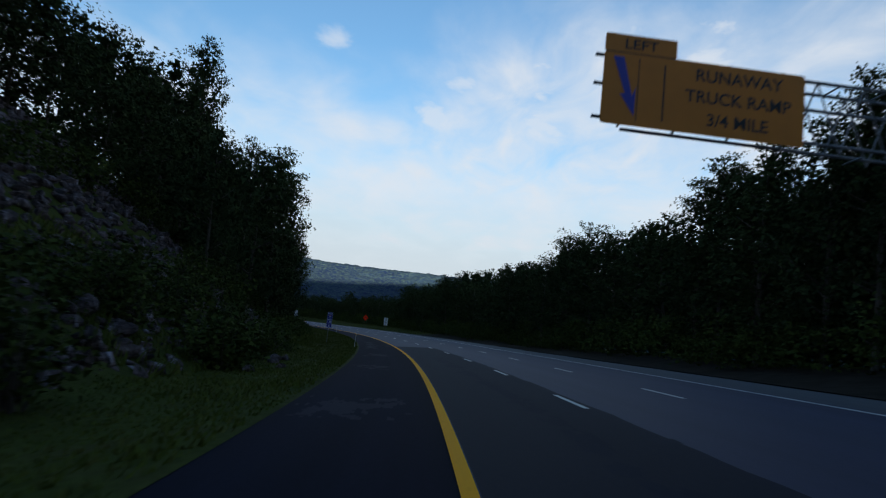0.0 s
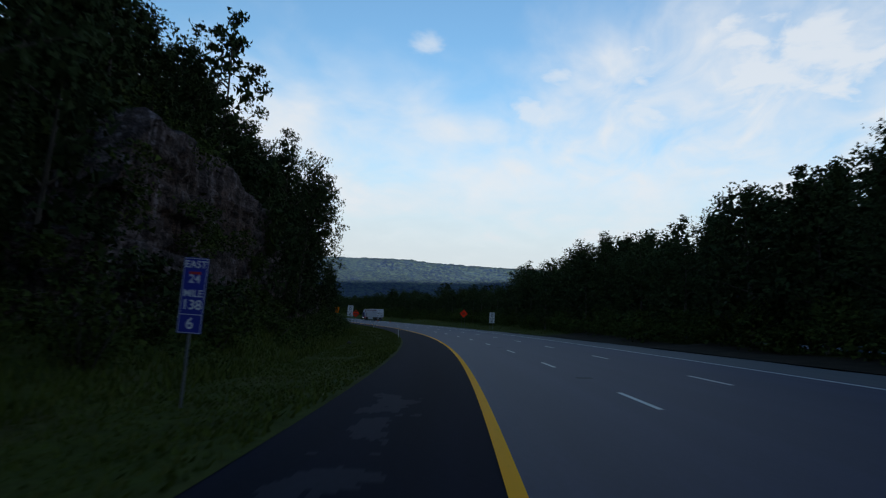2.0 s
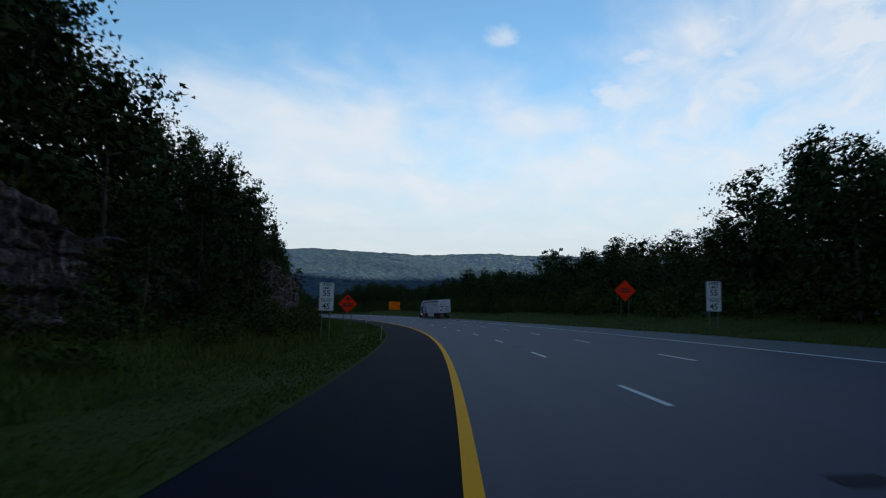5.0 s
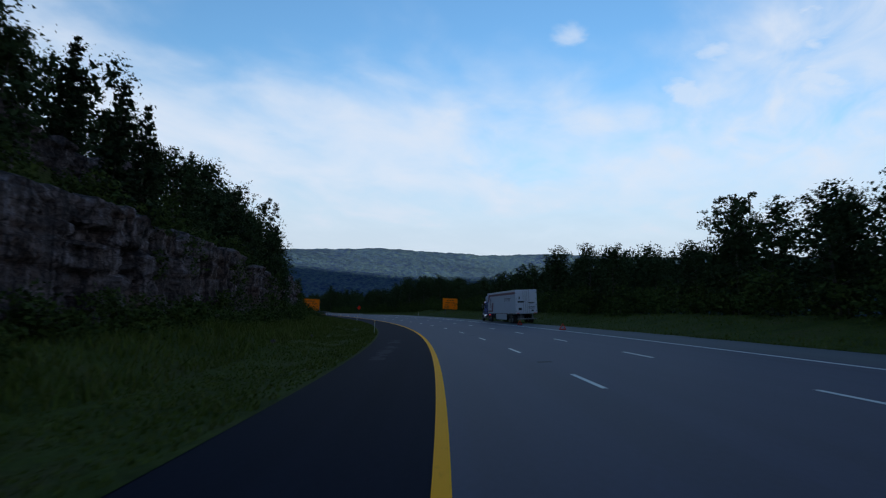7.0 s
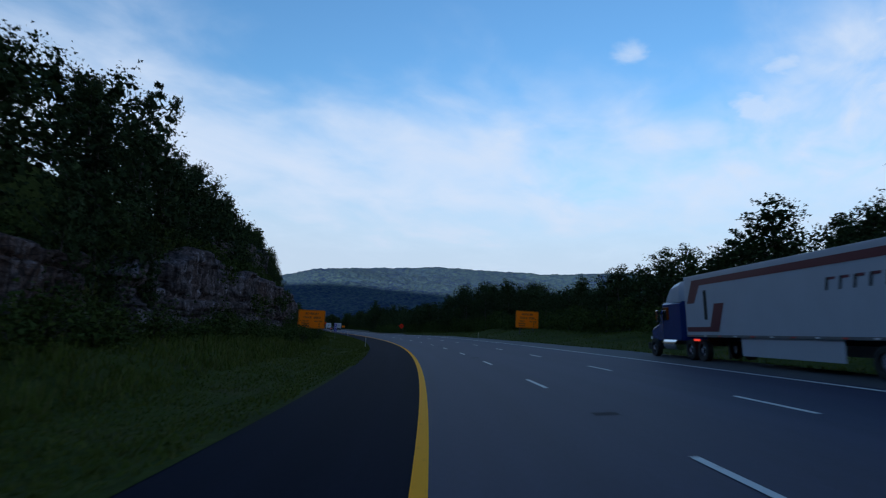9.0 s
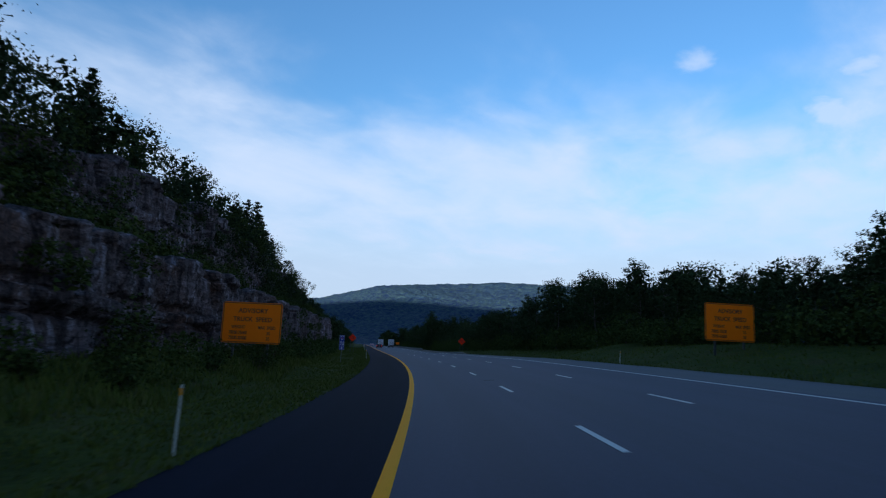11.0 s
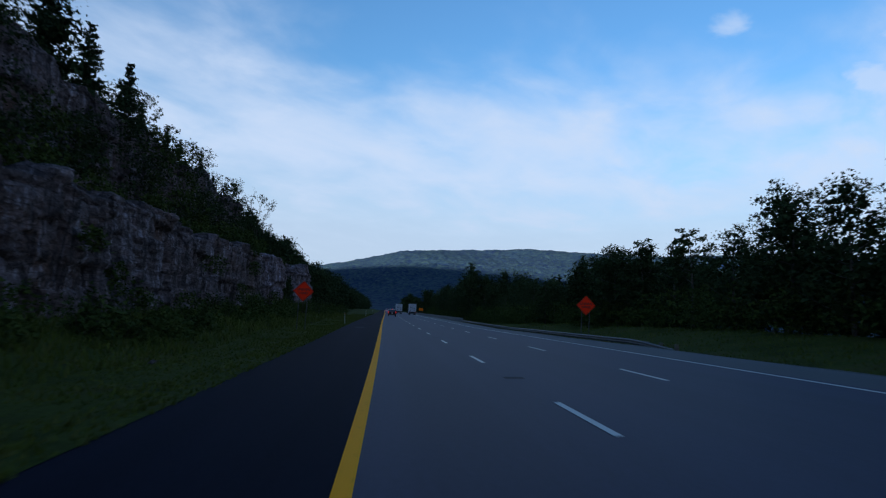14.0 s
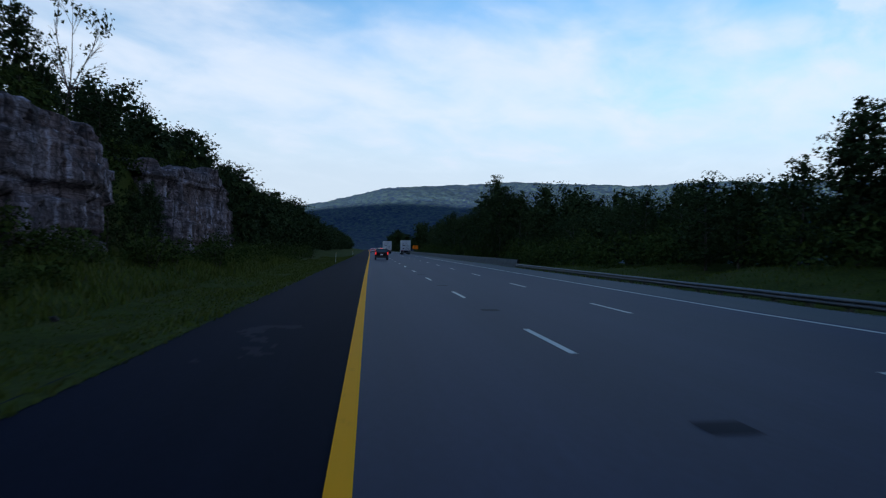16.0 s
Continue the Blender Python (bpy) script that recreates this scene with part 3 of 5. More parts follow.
    O = O + 0.40 * wave(S, seed + 2, 9.0) - lean * (Z - low[:, None]) + 0.08 * wave2(S, Z, seed + 1, 1.3) + 0.05 * wave2(S, Z, seed + 3, 0.45) + 0.05 * wave(S, seed + 9, 0.8) + rng.normal(size=S.shape) * 0.028
    chips = noise_table(seed + 7, (256, 256))                                         # small broken faces
    row = np.floor(Zb / 0.42 + 0.5 * wave(S, seed + 10, 2.3)).astype(int)
    O = O + 0.10 * chips[np.floor(S / 0.75 + 0.37 * row).astype(int) % 256, row % 256] + 0.07 * chips[np.floor(S / 0.38 + 0.6 * row).astype(int) % 256, (row * 2 + 31) % 256]
    O = O - deep * (1 - ease(np.minimum(S - s0, s1 - S), 0.0, 1.1)) + off_fun(cols)[:, None]
    S3, O3, Z3 = [S], [O], [Z]
    for back, up in ((0.35, 0.10), (1.1, 0.18), (deep + 0.6, -0.25)):                  # the top runs back into the slope
        S3.append(S[:, -1:])
        O3.append(np.minimum(O[:, -1:], off_fun(cols)[:, None] + 0.3) - back)
        Z3.append(Z[:, -1:] + up + rng.uniform(-0.1, 0.1, (len(cols), 1)))
    S, O, Z = (np.concatenate(q, 1) for q in (S3, O3, Z3))
    ob = mesh_object(name, lay(S, O, Z).reshape(-1, 3), grid_faces(len(cols), S.shape[1]), mat or M_ROCK)
    return tagged(ob, label, "rock face", kind="structure")


def step_z(s):
    return np.interp(s, STEP_S, STEP_Z)


def low_z(s):
    return earth(s, -14.6)


STEPS = ((82, 124, 12), (130.5, 190, 13), (204, 299, 14), (303, 400, 15), (398, 497, 16), (495, 514.8, 18), (526, 546, 17))
for s0, s1, seed in STEPS:
    rock_face("rock_cut", s0, s1, foot, low_z, step_z, seed * 10, "bedded grey-brown rock cut with joints and dark stains", mat=M_ROCK_BROWN if s1 < 310 else M_ROCK_PALE if s0 > 490 else None)
# upper faces
UP = ((205, 262, -22.6, 7.0, 12.5, 51), (352, 512, -21.6, 6.6, 0, 52))
for s0, s1, o0, za, zb, seed in UP:
    def up_off(s, o0=o0, seed=seed):
        return o0 + 1.2 * wave(s, seed, 19)
    def up_low(s, za=za):
        return np.full(np.shape(s), za) - 1.0 + 0 * s
    def up_top(s, zb=zb):
        return np.interp(s, TOP_S, TOP_Z) + (0.2 if zb == 0 else 0.6) + 0.8 * wave(s, 77, 9)
    rock_face("rock_cut_upper", s0, s1, up_off, up_low, up_top, seed * 10, "upper bedded rock face above a planted ledge", (0.6, 2.6), (1.6, 6.0), 0.10, 3.5, M_ROCK_BROWN if s1 < 310 else None)


def boulder_mesh(seed, level=2):
    bm = bmesh.new()
    bmesh.ops.create_icosphere(bm, subdivisions=level, radius=0.62)
    r = random.Random(seed)
    planes = [(Vector((r.uniform(-1, 1), r.uniform(-1, 1), r.uniform(-1, 1))).normalized(), r.uniform(0.24, 0.40)) for _ in range(11)]
    for v in bm.verts:
        for nrm, d in planes:
            k = v.co.dot(nrm) - d
            if k > 0:
                v.co -= nrm * k
    me = bpy.data.meshes.new("boulder")
    bm.to_mesh(me)
    bm.free()
    me.materials.append(M_ROCK)
    return me


BOULDERS = [boulder_mesh(i) for i in range(5)]
STONES = [boulder_mesh(i, 1) for i in range(20, 25)]


def boulder(s, off, size, rng, name="boulder", label="angular fallen limestone block", sink=0.25):
    ob = new(name, BOULDERS[rng.randint(5)])
    p = lay(s, off, earth(s, off) + size * (0.5 - sink) * 0.6)
    ob.matrix_world = pose(*p, rng.uniform(-25, 25), rng.uniform(-25, 25), rng.uniform(0, 360)) @ Matrix.Diagonal((size * rng.uniform(0.8, 1.4), size * rng.uniform(0.7, 1.1), size * rng.uniform(0.5, 0.9), 1))
    return tagged(ob, label, "boulder", "fallen blocks")


# loose rubble slope on the first stretch
rb = np.random.RandomState(5)
for i in range(285):
    boulder(rb.uniform(6, 52), -rb.uniform(10.5, 25), rb.choice([0.4, 0.5, 0.6, 0.8, 1.0]), rb, label="angular dark block on the rubble slope")
V, F, m0 = [], [], 0
for i in range(3600):
    me = STONES[rb.randint(5)]
    s_, o_ = rb.uniform(2, 54), -rb.uniform(8.8, 27)
    k_ = rb.choice([0.22, 0.3, 0.45, 0.7]) * rb.uniform(0.8, 1.3)
    m_ = np.array((pose(0, 0, 0, rb.uniform(-40, 40), rb.uniform(-40, 40), rb.uniform(0, 360)) @ Matrix.Diagonal((k_ * 1.3, k_, k_ * 0.8, 1))).to_3x3())
    co = np.array([v.co for v in me.vertices]) @ m_.T + lay(s_, o_, float(earth(s_, o_)) + k_ * 0.1)
    F.append(np.array([p.vertices[:] for p in me.polygons]) + m0)
    V.append(co)
    m0 += len(co)
tagged(mesh_object("rubble", np.concatenate(V), np.concatenate(F), M_ROCK), "loose broken rock covering the slope", "rubble", kind="stuff")
for s_, o_, k_ in ((31, -6.4, 0.6), (33.5, -7.2, 0.9), (36, -6.9, 0.6), (27, -7.0, 0.6), (118, -8.2, 0.5), (243, -8.6, 0.5), (262, -9.0, 0.7), (268, -9.6, 0.5), (438, -8.0, 0.45), (492, -8.4, 0.4)):
    boulder(s_, o_, k_, rb, label="pale fallen block lying in the verge grass")


# ---- trees ----
def leaf_tris(centres, size, seed, flat=0.0, long=1.6):
    """Many small pointed leaf sprays, three corners each."""
    rng = np.random.RandomState(seed)
    n = len(centres)
    d = rng.normal(size=(n, 3))
    d[:, 2] *= 1 - flat
    d /= np.linalg.norm(d, axis=1)[:, None]
    e = rng.normal(size=(n, 3))
    e -= d * (e * d).sum(1)[:, None]
    e /= np.linalg.norm(e, axis=1)[:, None]
    k = (size * rng.uniform(0.55, 1.35, n))[:, None]
    a, b = d * k * 0.5 * long, e * k * 0.5
    return np.stack([centres - a, centres + a * 0.6 + b, centres + a * 0.6 - b], 1)


def leaves(name, centres, size, seed, mat, parent, flat=0.0, long=1.6):
    V = leaf_tris(centres, size, seed, flat, long)
    return mesh_object(name, V.reshape(-1, 3), np.arange(3 * len(V)).reshape(-1, 3), mat, parent)


def take_away(ob):
    """Takes a model that is only copied out of the set."""
    for o in (*ob.children_recursive, ob):
        bpy.data.objects.remove(o)


def crown_clumps(height, width, rng, n_clumps, low):
    """Where the leaf clumps of a broadleaf crown sit: uneven layers round the trunk."""
    tips = []
    for i in range(n_clumps):
        u = low + (1 - low) * ((i + 0.5) / n_clumps) ** 0.85
        ang = i * 2.4 + rng.uniform(-0.6, 0.6)
        prof = math.sin(math.pi * min(1, max(0.05, (u - low * 0.8) / (1.06 - low * 0.8))) ** 0.75) ** 0.6
        rad = width * 0.5 * prof * rng.uniform(0.25, 1.12) ** 0.8
        tips.append((rad * math.cos(ang), rad * math.sin(ang), height * u * rng.uniform(0.95, 1.03)))
    return tips


def broad_tree(height, width, seed, n_clumps=62, per=36, leaf=0.205, low=0.10):
    rng = np.random.RandomState(seed)
    root = new("tree")
    bm = bmesh.new()
    k = 7
    bend = rng.uniform(-0.04, 0.04, 2) * height
    trunk = [(bend[0] * math.sin(i / k * 2.5), bend[1] * math.sin(i / k * 2.2), height * 0.9 * i / k) for i in range(k + 1)]
    r0 = height * 0.013
    tube(bm, trunk, [r0 * (1.25 - 1.1 * i / k) for i in range(k + 1)], 7)
    tips = crown_clumps(height, width, rng, n_clumps, low)
    for i, (x, y, z) in enumerate(tips):
        if i % 3:
            continue
        z0 = max(height * 0.08, z - 0.38 * math.hypot(x, y) - 0.6)
        f = min(1, z0 / (height * 0.9)) * k
        a, b = trunk[min(k - 1, int(f))], trunk[min(k, int(f) + 1)]
        t = f - int(f) if f < k else 1
        p0 = tuple(a[c] + (b[c] - a[c]) * t for c in range(3))
        mid = (p0[0] + (x - p0[0]) * 0.5, p0[1] + (y - p0[1]) * 0.5, p0[2] + (z - p0[2]) * 0.4)
        tube(bm, [p0, mid, (x, y, z)], [r0 * 0.38, r0 * 0.22, r0 * 0.07], 4)
    part("trunk", bm, M_BARK, root)
    C = []
    for x, y, z in tips:
        q = np.clip(rng.normal(size=(per, 3)), -1.6, 1.6) * np.array([1, 1, 0.5]) * rng.uniform(0.35, 0.8) * width * 0.10
        C.append(q + np.array([x, y, z]))
    V = leaf_tris(np.concatenate(C), leaf, seed + 1, 0.3)
    deep = np.array(tips)[rng.randint(0, len(tips), (7 if low > 0.3 else 12 if n_clumps > 100 else 18) * n_clumps)]
    deep = deep * np.stack([rng.uniform(0.40, 0.88, len(deep))] * 2 + [rng.uniform(0.86, 0.97, len(deep))], 1) + rng.normal(size=deep.shape) * 0.28
    V = np.concatenate([V, leaf_tris(deep, leaf * 1.9, seed + 2, 0.2)])
    mesh_object("crown", V.reshape(-1, 3), np.arange(3 * len(V)).reshape(-1, 3), M_LEAF, root)
    return root


def cedar_tree(height, width, seed, n=2600, leaf=0.19):
    rng = np.random.RandomState(seed)
    root = new("tree")
    bm = bmesh.new()
    tube(bm, [(0, 0, 0), (0.05, 0, height * 0.5), (0, 0.04, height * 0.97)], [height * 0.016, height * 0.009, 0.02], 6)
    C = []
    whorls = 17
    for i in range(whorls):
        for j in range(9 if i < 12 else 6):
            u = min(0.985, 0.08 + 0.90 * (i + rng.uniform(-1.1, 1.1)) / (whorls - 1))
            ang = i * 1.1 + j * 1.05 + rng.uniform(-0.3, 0.3)
            rad = width * 0.5 * max(0.02, 1.02 - u) ** 0.7 * rng.uniform(0.45, 1.25) + 0.10
            tip = np.array([math.cos(ang) * rad, math.sin(ang) * rad, height * u + rad * rng.uniform(-0.05, 0.45)])
            if j % 2 == 0:
                tube(bm, [(0, 0, height * u), tuple(tip)], [0.035, 0.012], 4)
            m = max(7, int(n * rad / (width * 0.5) / 72))
            t = rng.uniform(0.15, 1.0, m)[:, None]
            C.append(np.array([0, 0, height * u]) * (1 - t) + tip * t + rng.normal(size=(m, 3)) * 0.085 * (1.25 - u) * width * 0.5)
    part("trunk", bm, M_BARK, root)
    leaves("crown", np.concatenate(C), leaf, seed + 1, M_CEDAR, root, 0.1, 2.2)
    return root


def shrub(height, width, seed, n=760, leaf=0.125, mat=None):
    rng = np.random.RandomState(seed)
    root = new("shrub")
    bm = bmesh.new()
    C = []
    for i in range(13):
        ang, lean_ = rng.uniform(0, 6.28), rng.uniform(0.1, 0.9)
        x, y = math.cos(ang) * width * 0.45 * lean_, math.sin(ang) * width * 0.45 * lean_
        z = height * rng.uniform(0.55, 1.0) * (1 - 0.35 * lean_)
        tube(bm, [(x * 0.15, y * 0.15, -0.1), (x * 0.6, y * 0.6, z * 0.6), (x, y, z)], [0.035, 0.02, 0.006], 4)
        m = n // 13
        t = rng.uniform(0.25, 1.05, m)[:, None]
        C.append(np.array([x, y, z]) * t + rng.normal(size=(m, 3)) * np.array([1, 1, 0.8]) * width * 0.12)
    part("stem", bm, M_BARK, root)
    leaves("foliage", np.concatenate(C), leaf, seed + 1, mat or M_SHRUB, root, 0.4)
    return root


def bare_tree(height, seed):
    """A half-dead tree: a forked trunk, long rising limbs with twigs, leaves only here and there."""
    rng = np.random.RandomState(seed)
    root = new("tree")
    bm = bmesh.new()
    tube(bm, [(0, 0, 0), (0.1, 0, height * 0.25), (0.15, 0.1, height * 0.45)], [0.19, 0.15, 0.12], 7)
    C = []

    def limb(p, d, length, r, level):
        q = p + d * length * 0.5 + Vector((rng.uniform(-1, 1), rng.uniform(-1, 1), 0.3)) * length * 0.06
        e = p + d * length + Vector((0, 0, length * 0.08))
        tube(bm, [p, q, e], [r, r * 0.7, r * 0.3], 5 if level == 0 else 3)
        if level < 3:
            for k in range((6, 5, 3)[level]):
                f = rng.uniform(0.25, 1.0)
                a = (p.lerp(q, f * 2) if f < 0.5 else q.lerp(e, f * 2 - 1))
                side = Vector((rng.normal(), rng.normal(), rng.normal() * 0.4))
                nd = (d + side * 0.55).normalized()
                limb(a, nd, length * rng.uniform(0.28, 0.5), max(0.006, r * 0.42), level + 1)
        elif rng.rand() < 0.05:
            C.append(np.array(e) + rng.normal(size=(16, 3)) * 0.28)

    top = Vector((0.15, 0.1, height * 0.45))
    for d, f in (((-0.42, 0.1, 1), 0.58), ((0.05, -0.2, 1), 0.56), ((0.5, 0.15, 1), 0.46), ((0.75, -0.3, 0.7), 0.3), ((-0.6, 0.4, 0.9), 0.34)):
        limb(top - Vector((0, 0, height * rng.uniform(0, 0.12))), Vector(d).normalized(), height * f, 0.075, 0)
    part("trunk", bm, M_BARK, root)
    leaves("crown", np.concatenate(C), 0.26, seed + 1, M_LEAF, root)
    return root


BROAD = [broad_tree(h, w, sd) for h, w, sd in ((12, 8.0, 101), (13, 6.6, 111), (12, 9.0, 121), (11, 6.0, 131), (13, 8.2, 141), (12.5, 7.2, 171))]
CEDAR = [cedar_tree(8, 3.6, 201), cedar_tree(8, 2.8, 211), cedar_tree(7, 4.4, 221)]
SHRUB = [shrub(2.2, 2.8, 301), shrub(1.7, 2.4, 311), shrub(2.6, 2.6, 321), shrub(1.3, 2.6, 331)]
SPARSE = [broad_tree(12, 6.4, 151, 34, 62, 0.205, 0.42), broad_tree(12, 5.4, 161, 28, 66, 0.20, 0.5)]
TALL = [broad_tree(20, 10.5, 181, 130, 42, 0.22, 0.08), broad_tree(21, 8.5, 191, 130, 42, 0.22, 0.10), broad_tree(19, 10, 195, 125, 42, 0.22, 0.08)]
rt = np.random.RandomState(77)


def plant(kinds, s, off, height, base_height, label, category, group, z=None, lean=4, spread=1.0):
    src = kinds[rt.randint(len(kinds))]
    p = lay(s, off, (earth(s, off) if z is None else z) - 0.12)
    k = height / base_height
    ob = copy_thing(src, Matrix.Identity(4))
    w = k * spread
    ob.matrix_basis = pose(*p, rt.uniform(-lean, lean), rt.uniform(-lean, lean), rt.uniform(0, 360)) @ Matrix.Diagonal((w * rt.uniform(0.85, 1.2), w * rt.uniform(0.85, 1.2), k, 1))
    return tagged(ob, label, category, group)


def broad(s, off, h, label="dark green broadleaf tree in dense summer leaf", kinds=None, spread=1.0):
    if kinds is None and h > 14.5:
        return plant(TALL, s, off, h, 20.8, label, "tree", "roadside trees", spread=spread)
    return plant(kinds or BROAD, s, off, h, 12.2, label, "tree", "roadside trees", spread=spread)


def cedar(s, off, h):
    return plant(CEDAR, s, off, h, 8, "slender dark cedar growing on the rock slope", "tree", "cedars")


def bush(s, off, h):
    return plant(SHRUB, s, off, h, 2.0, "leafy green shrub at the foot of the slope", "shrub", "verge shrubs", lean=8)


WOOD = {"right": [], "left": [], "brush": []}


def fill_tree(side, s, off, h, w, n=480, leaf=0.26, z=None):
    """A tree of the wood behind, one of a mass that nobody could count."""
    rng = np.random.RandomState(rt.randint(1 << 30))
    n = int(n * max(0.8, min(2.4, h * w / 95))) if h > 5 else n
    leaf *= 0.82 * max(1.0, h / 11) ** 0.8
    n = int(n * 1.75)
    tips = np.array(crown_clumps(h, w, rng, 30, 0.06))
    c = tips[rng.randint(0, len(tips), n)] + np.clip(rng.normal(size=(n, 3)), -1.6, 1.6) * np.array([1, 1, 0.55]) * w * 0.085
    core = (3 * n) // 5 if h > 5 else n // 10
    big = tips[rng.randint(0, len(tips), core)] * np.stack([rng.uniform(0.40, 0.88, core)] * 2 + [rng.uniform(0.86, 0.97, core)], 1) + rng.normal(size=(core, 3)) * 0.3
    q = np.concatenate([leaf_tris(c, leaf, rng.randint(1 << 30), 0.3), leaf_tris(big, leaf * (2.15 if h > 5 else 1.8), rng.randint(1 << 30), 0.2)])
    WOOD[side].append(q + lay(s, off, (float(earth(s, off)) if z is None else z) - 0.1))


# right side: front row of single trees, the wood behind it; top is the height of the crowns over the road
RIGHT_S = [-40, 36, 49, 58, 63, 68, 73, 77, 86, 91, 95, 103, 109, 124, 130, 144, 148, 153, 160, 164, 170, 173, 181, 202, 209, 229, 236, 242, 248, 256, 260, 264, 268, 272, 281, 294, 309, 317, 330, 337, 347, 356, 372, 388, 400, 413, 435, 446, 455, 462, 470, 478, 486, 504, 510, 514, 520, 528, 538, 545, 553, 561, 574, 584, 593, 600, 608, 625, 650, 680, 704, 741, 1000]
RIGHT_TOP = [20, 20.2, 20.8, 19.5, 17, 16, 17, 19.3, 20.3, 18.5, 16.5, 15.8, 15.2, 16.5, 14.5, 12.7, 13.4, 15.8, 14.8, 17, 18, 15.8, 15, 15.8, 14, 12, 13.1, 14.2, 12.8, 12.5, 13, 15, 14.4, 12.2, 11.2, 12.0, 12.7, 14.7, 14.5, 13, 13.5, 12.5, 10.4, 11, 13, 13.7, 14.7, 15.6, 13.3, 12.3, 11, 11.7, 10.8, 11.6, 11.6, 8.6, 9, 8.2, 9.2, 8, 6.8, 7.2, 10, 13, 15, 13, 11.9, 10, 12, 9.5, 9.8, 9, 8]
ro_s, ro_v = (-60, 150, 200, 420, 480, 520, 600, 800, 1000), (27, 27, 30, 32, 31, 30, 24, 21, 20)
s = -20.0
while s < 720:
    o0 = float(np.interp(s, ro_s, ro_v))
    ss_, oo_ = s + rt.uniform(-2, 2), o0 + rt.uniform(-1.5, 2.5)
    top = float(np.interp(ss_, RIGHT_S, RIGHT_TOP)) * rt.uniform(0.88, 1.04)
    broad(ss_, oo_, max(5, top - float(earth(ss_, oo_))), kinds=SPARSE if rt.rand() < 0.08 else None)
    for k in range(2):
        fs, fo = s + rt.uniform(-3.4, 3.4), o0 + rt.uniform(4, 13)
        t2 = float(np.interp(fs, RIGHT_S, RIGHT_TOP)) * rt.uniform(0.92, 1.08)
        fill_tree("right", fs, fo, max(5, t2 - float(earth(fs, fo))), rt.uniform(7, 10))
    for k in range(3):
        fill_tree("brush", s + rt.uniform(-3, 3), o0 + rt.uniform(-3.5, 1.0), rt.uniform(2.0, 4.5), rt.uniform(4, 6), 210, 0.24)
    fill_tree("right", s + rt.uniform(-2, 2), o0 + rt.uniform(5, 9), rt.uniform(5.2, 7.5), 8, 230, 0.36)
    s += float(np.interp(s, [0, 500, 720], [5.3, 5.6, 9.0]))
for s in np.arange(-20, 720, 4.5):
    fs, fo = s + rt.uniform(-2, 2), float(np.interp(s, ro_s, ro_v)) + rt.uniform(13, 26)
    fill_tree("right", fs, fo, 0.86 * float(np.interp(fs, RIGHT_S, RIGHT_TOP)) - float(earth(fs, fo)) + 1.0, 9, 110, 0.62)
for s in np.arange(112, 205, 4.2):
    fs, fo = s + rt.uniform(-2, 2), rt.uniform(37, 43)
    fill_tree("right", fs, fo, float(np.interp(fs, [112, 172, 205], [21.5, 21.5, 18.5])) * rt.uniform(0.88, 1.02) - float(earth(fs, fo)), rt.uniform(6, 9))
for k in range(60):
    fs, fo = rt.uniform(700, 1200), rt.uniform(17, 60)
    fill_tree("right", fs, fo, rt.uniform(9, 15), 9, 300, 0.7)

# left side
LEFT_S = [-40, 20, 36, 48, 56, 65, 92, 110, 128, 150, 162, 184, 198, 219, 228, 240, 256, 270, 300, 330, 345, 374, 396, 406, 412, 418, 430, 438, 450, 466, 480, 500, 530, 563, 600, 660, 720, 900]
LEFT_TOP = [18, 17.5, 18.2, 19.5, 22.5, 24, 25, 25, 25, 25, 23, 22, 19, 17.8, 18.8, 18.8, 18.4, 17.2, 18, 19.5, 19.5, 19, 19.3, 20.4, 22.0, 20.6, 19.3, 20.5, 21.5, 20, 18.5, 16.8, 15.2, 14.5, 14, 14, 13, 11]


def left_tree(s, off, factor, single):
    top = float(np.interp(s, LEFT_S, LEFT_TOP)) * factor * rt.uniform(0.88, 1.05)
    h = top - float(earth(s, off))
    if h < 2.0 or (346 < s < 516 and -25.0 < off < -17):
        return
    if not single:
        fill_tree("left", s, off, min(h, 15), min(9, 3.5 + h * 0.4), 240 if off < -31 else 440)
    elif (s > 195 and rt.rand() < 0.5) or h < 4.5:
        cedar(s, off, min(h, 9))
    else:
        broad(s, off, min(h, 16))


s = 40.0
while s < 640:
    left_tree(s + rt.uniform(-2, 2), -20.0 + rt.uniform(-1.4, 1.0), 0.84, rt.rand() < 0.7)
    left_tree(s + rt.uniform(-2, 2), -27.0 + rt.uniform(-1.4, 1.4), 1.15, rt.rand() < 0.6)
    for k in range(2):
        left_tree(s + rt.uniform(-3, 3), -31.0 - rt.uniform(0, 7), 1.34 if s > 62 else 1.12, False)
    s += 6.6
for s_ in np.arange(-25, 42, 4.5):
    left_tree(s_, -25.5 + rt.uniform(-1.5, 1.5), 1.1, True)
    left_tree(s_, -33 + rt.uniform(-3, 3), 1.2, False)
for s_ in np.arange(548, 1000, 7.5):
    for o_ in (-16, -22, -30):
        fill_tree("left", s_ + rt.uniform(-2, 2), o_ + rt.uniform(-2, 2), rt.uniform(6.5, 10.5), 7.5, 520, 0.30)
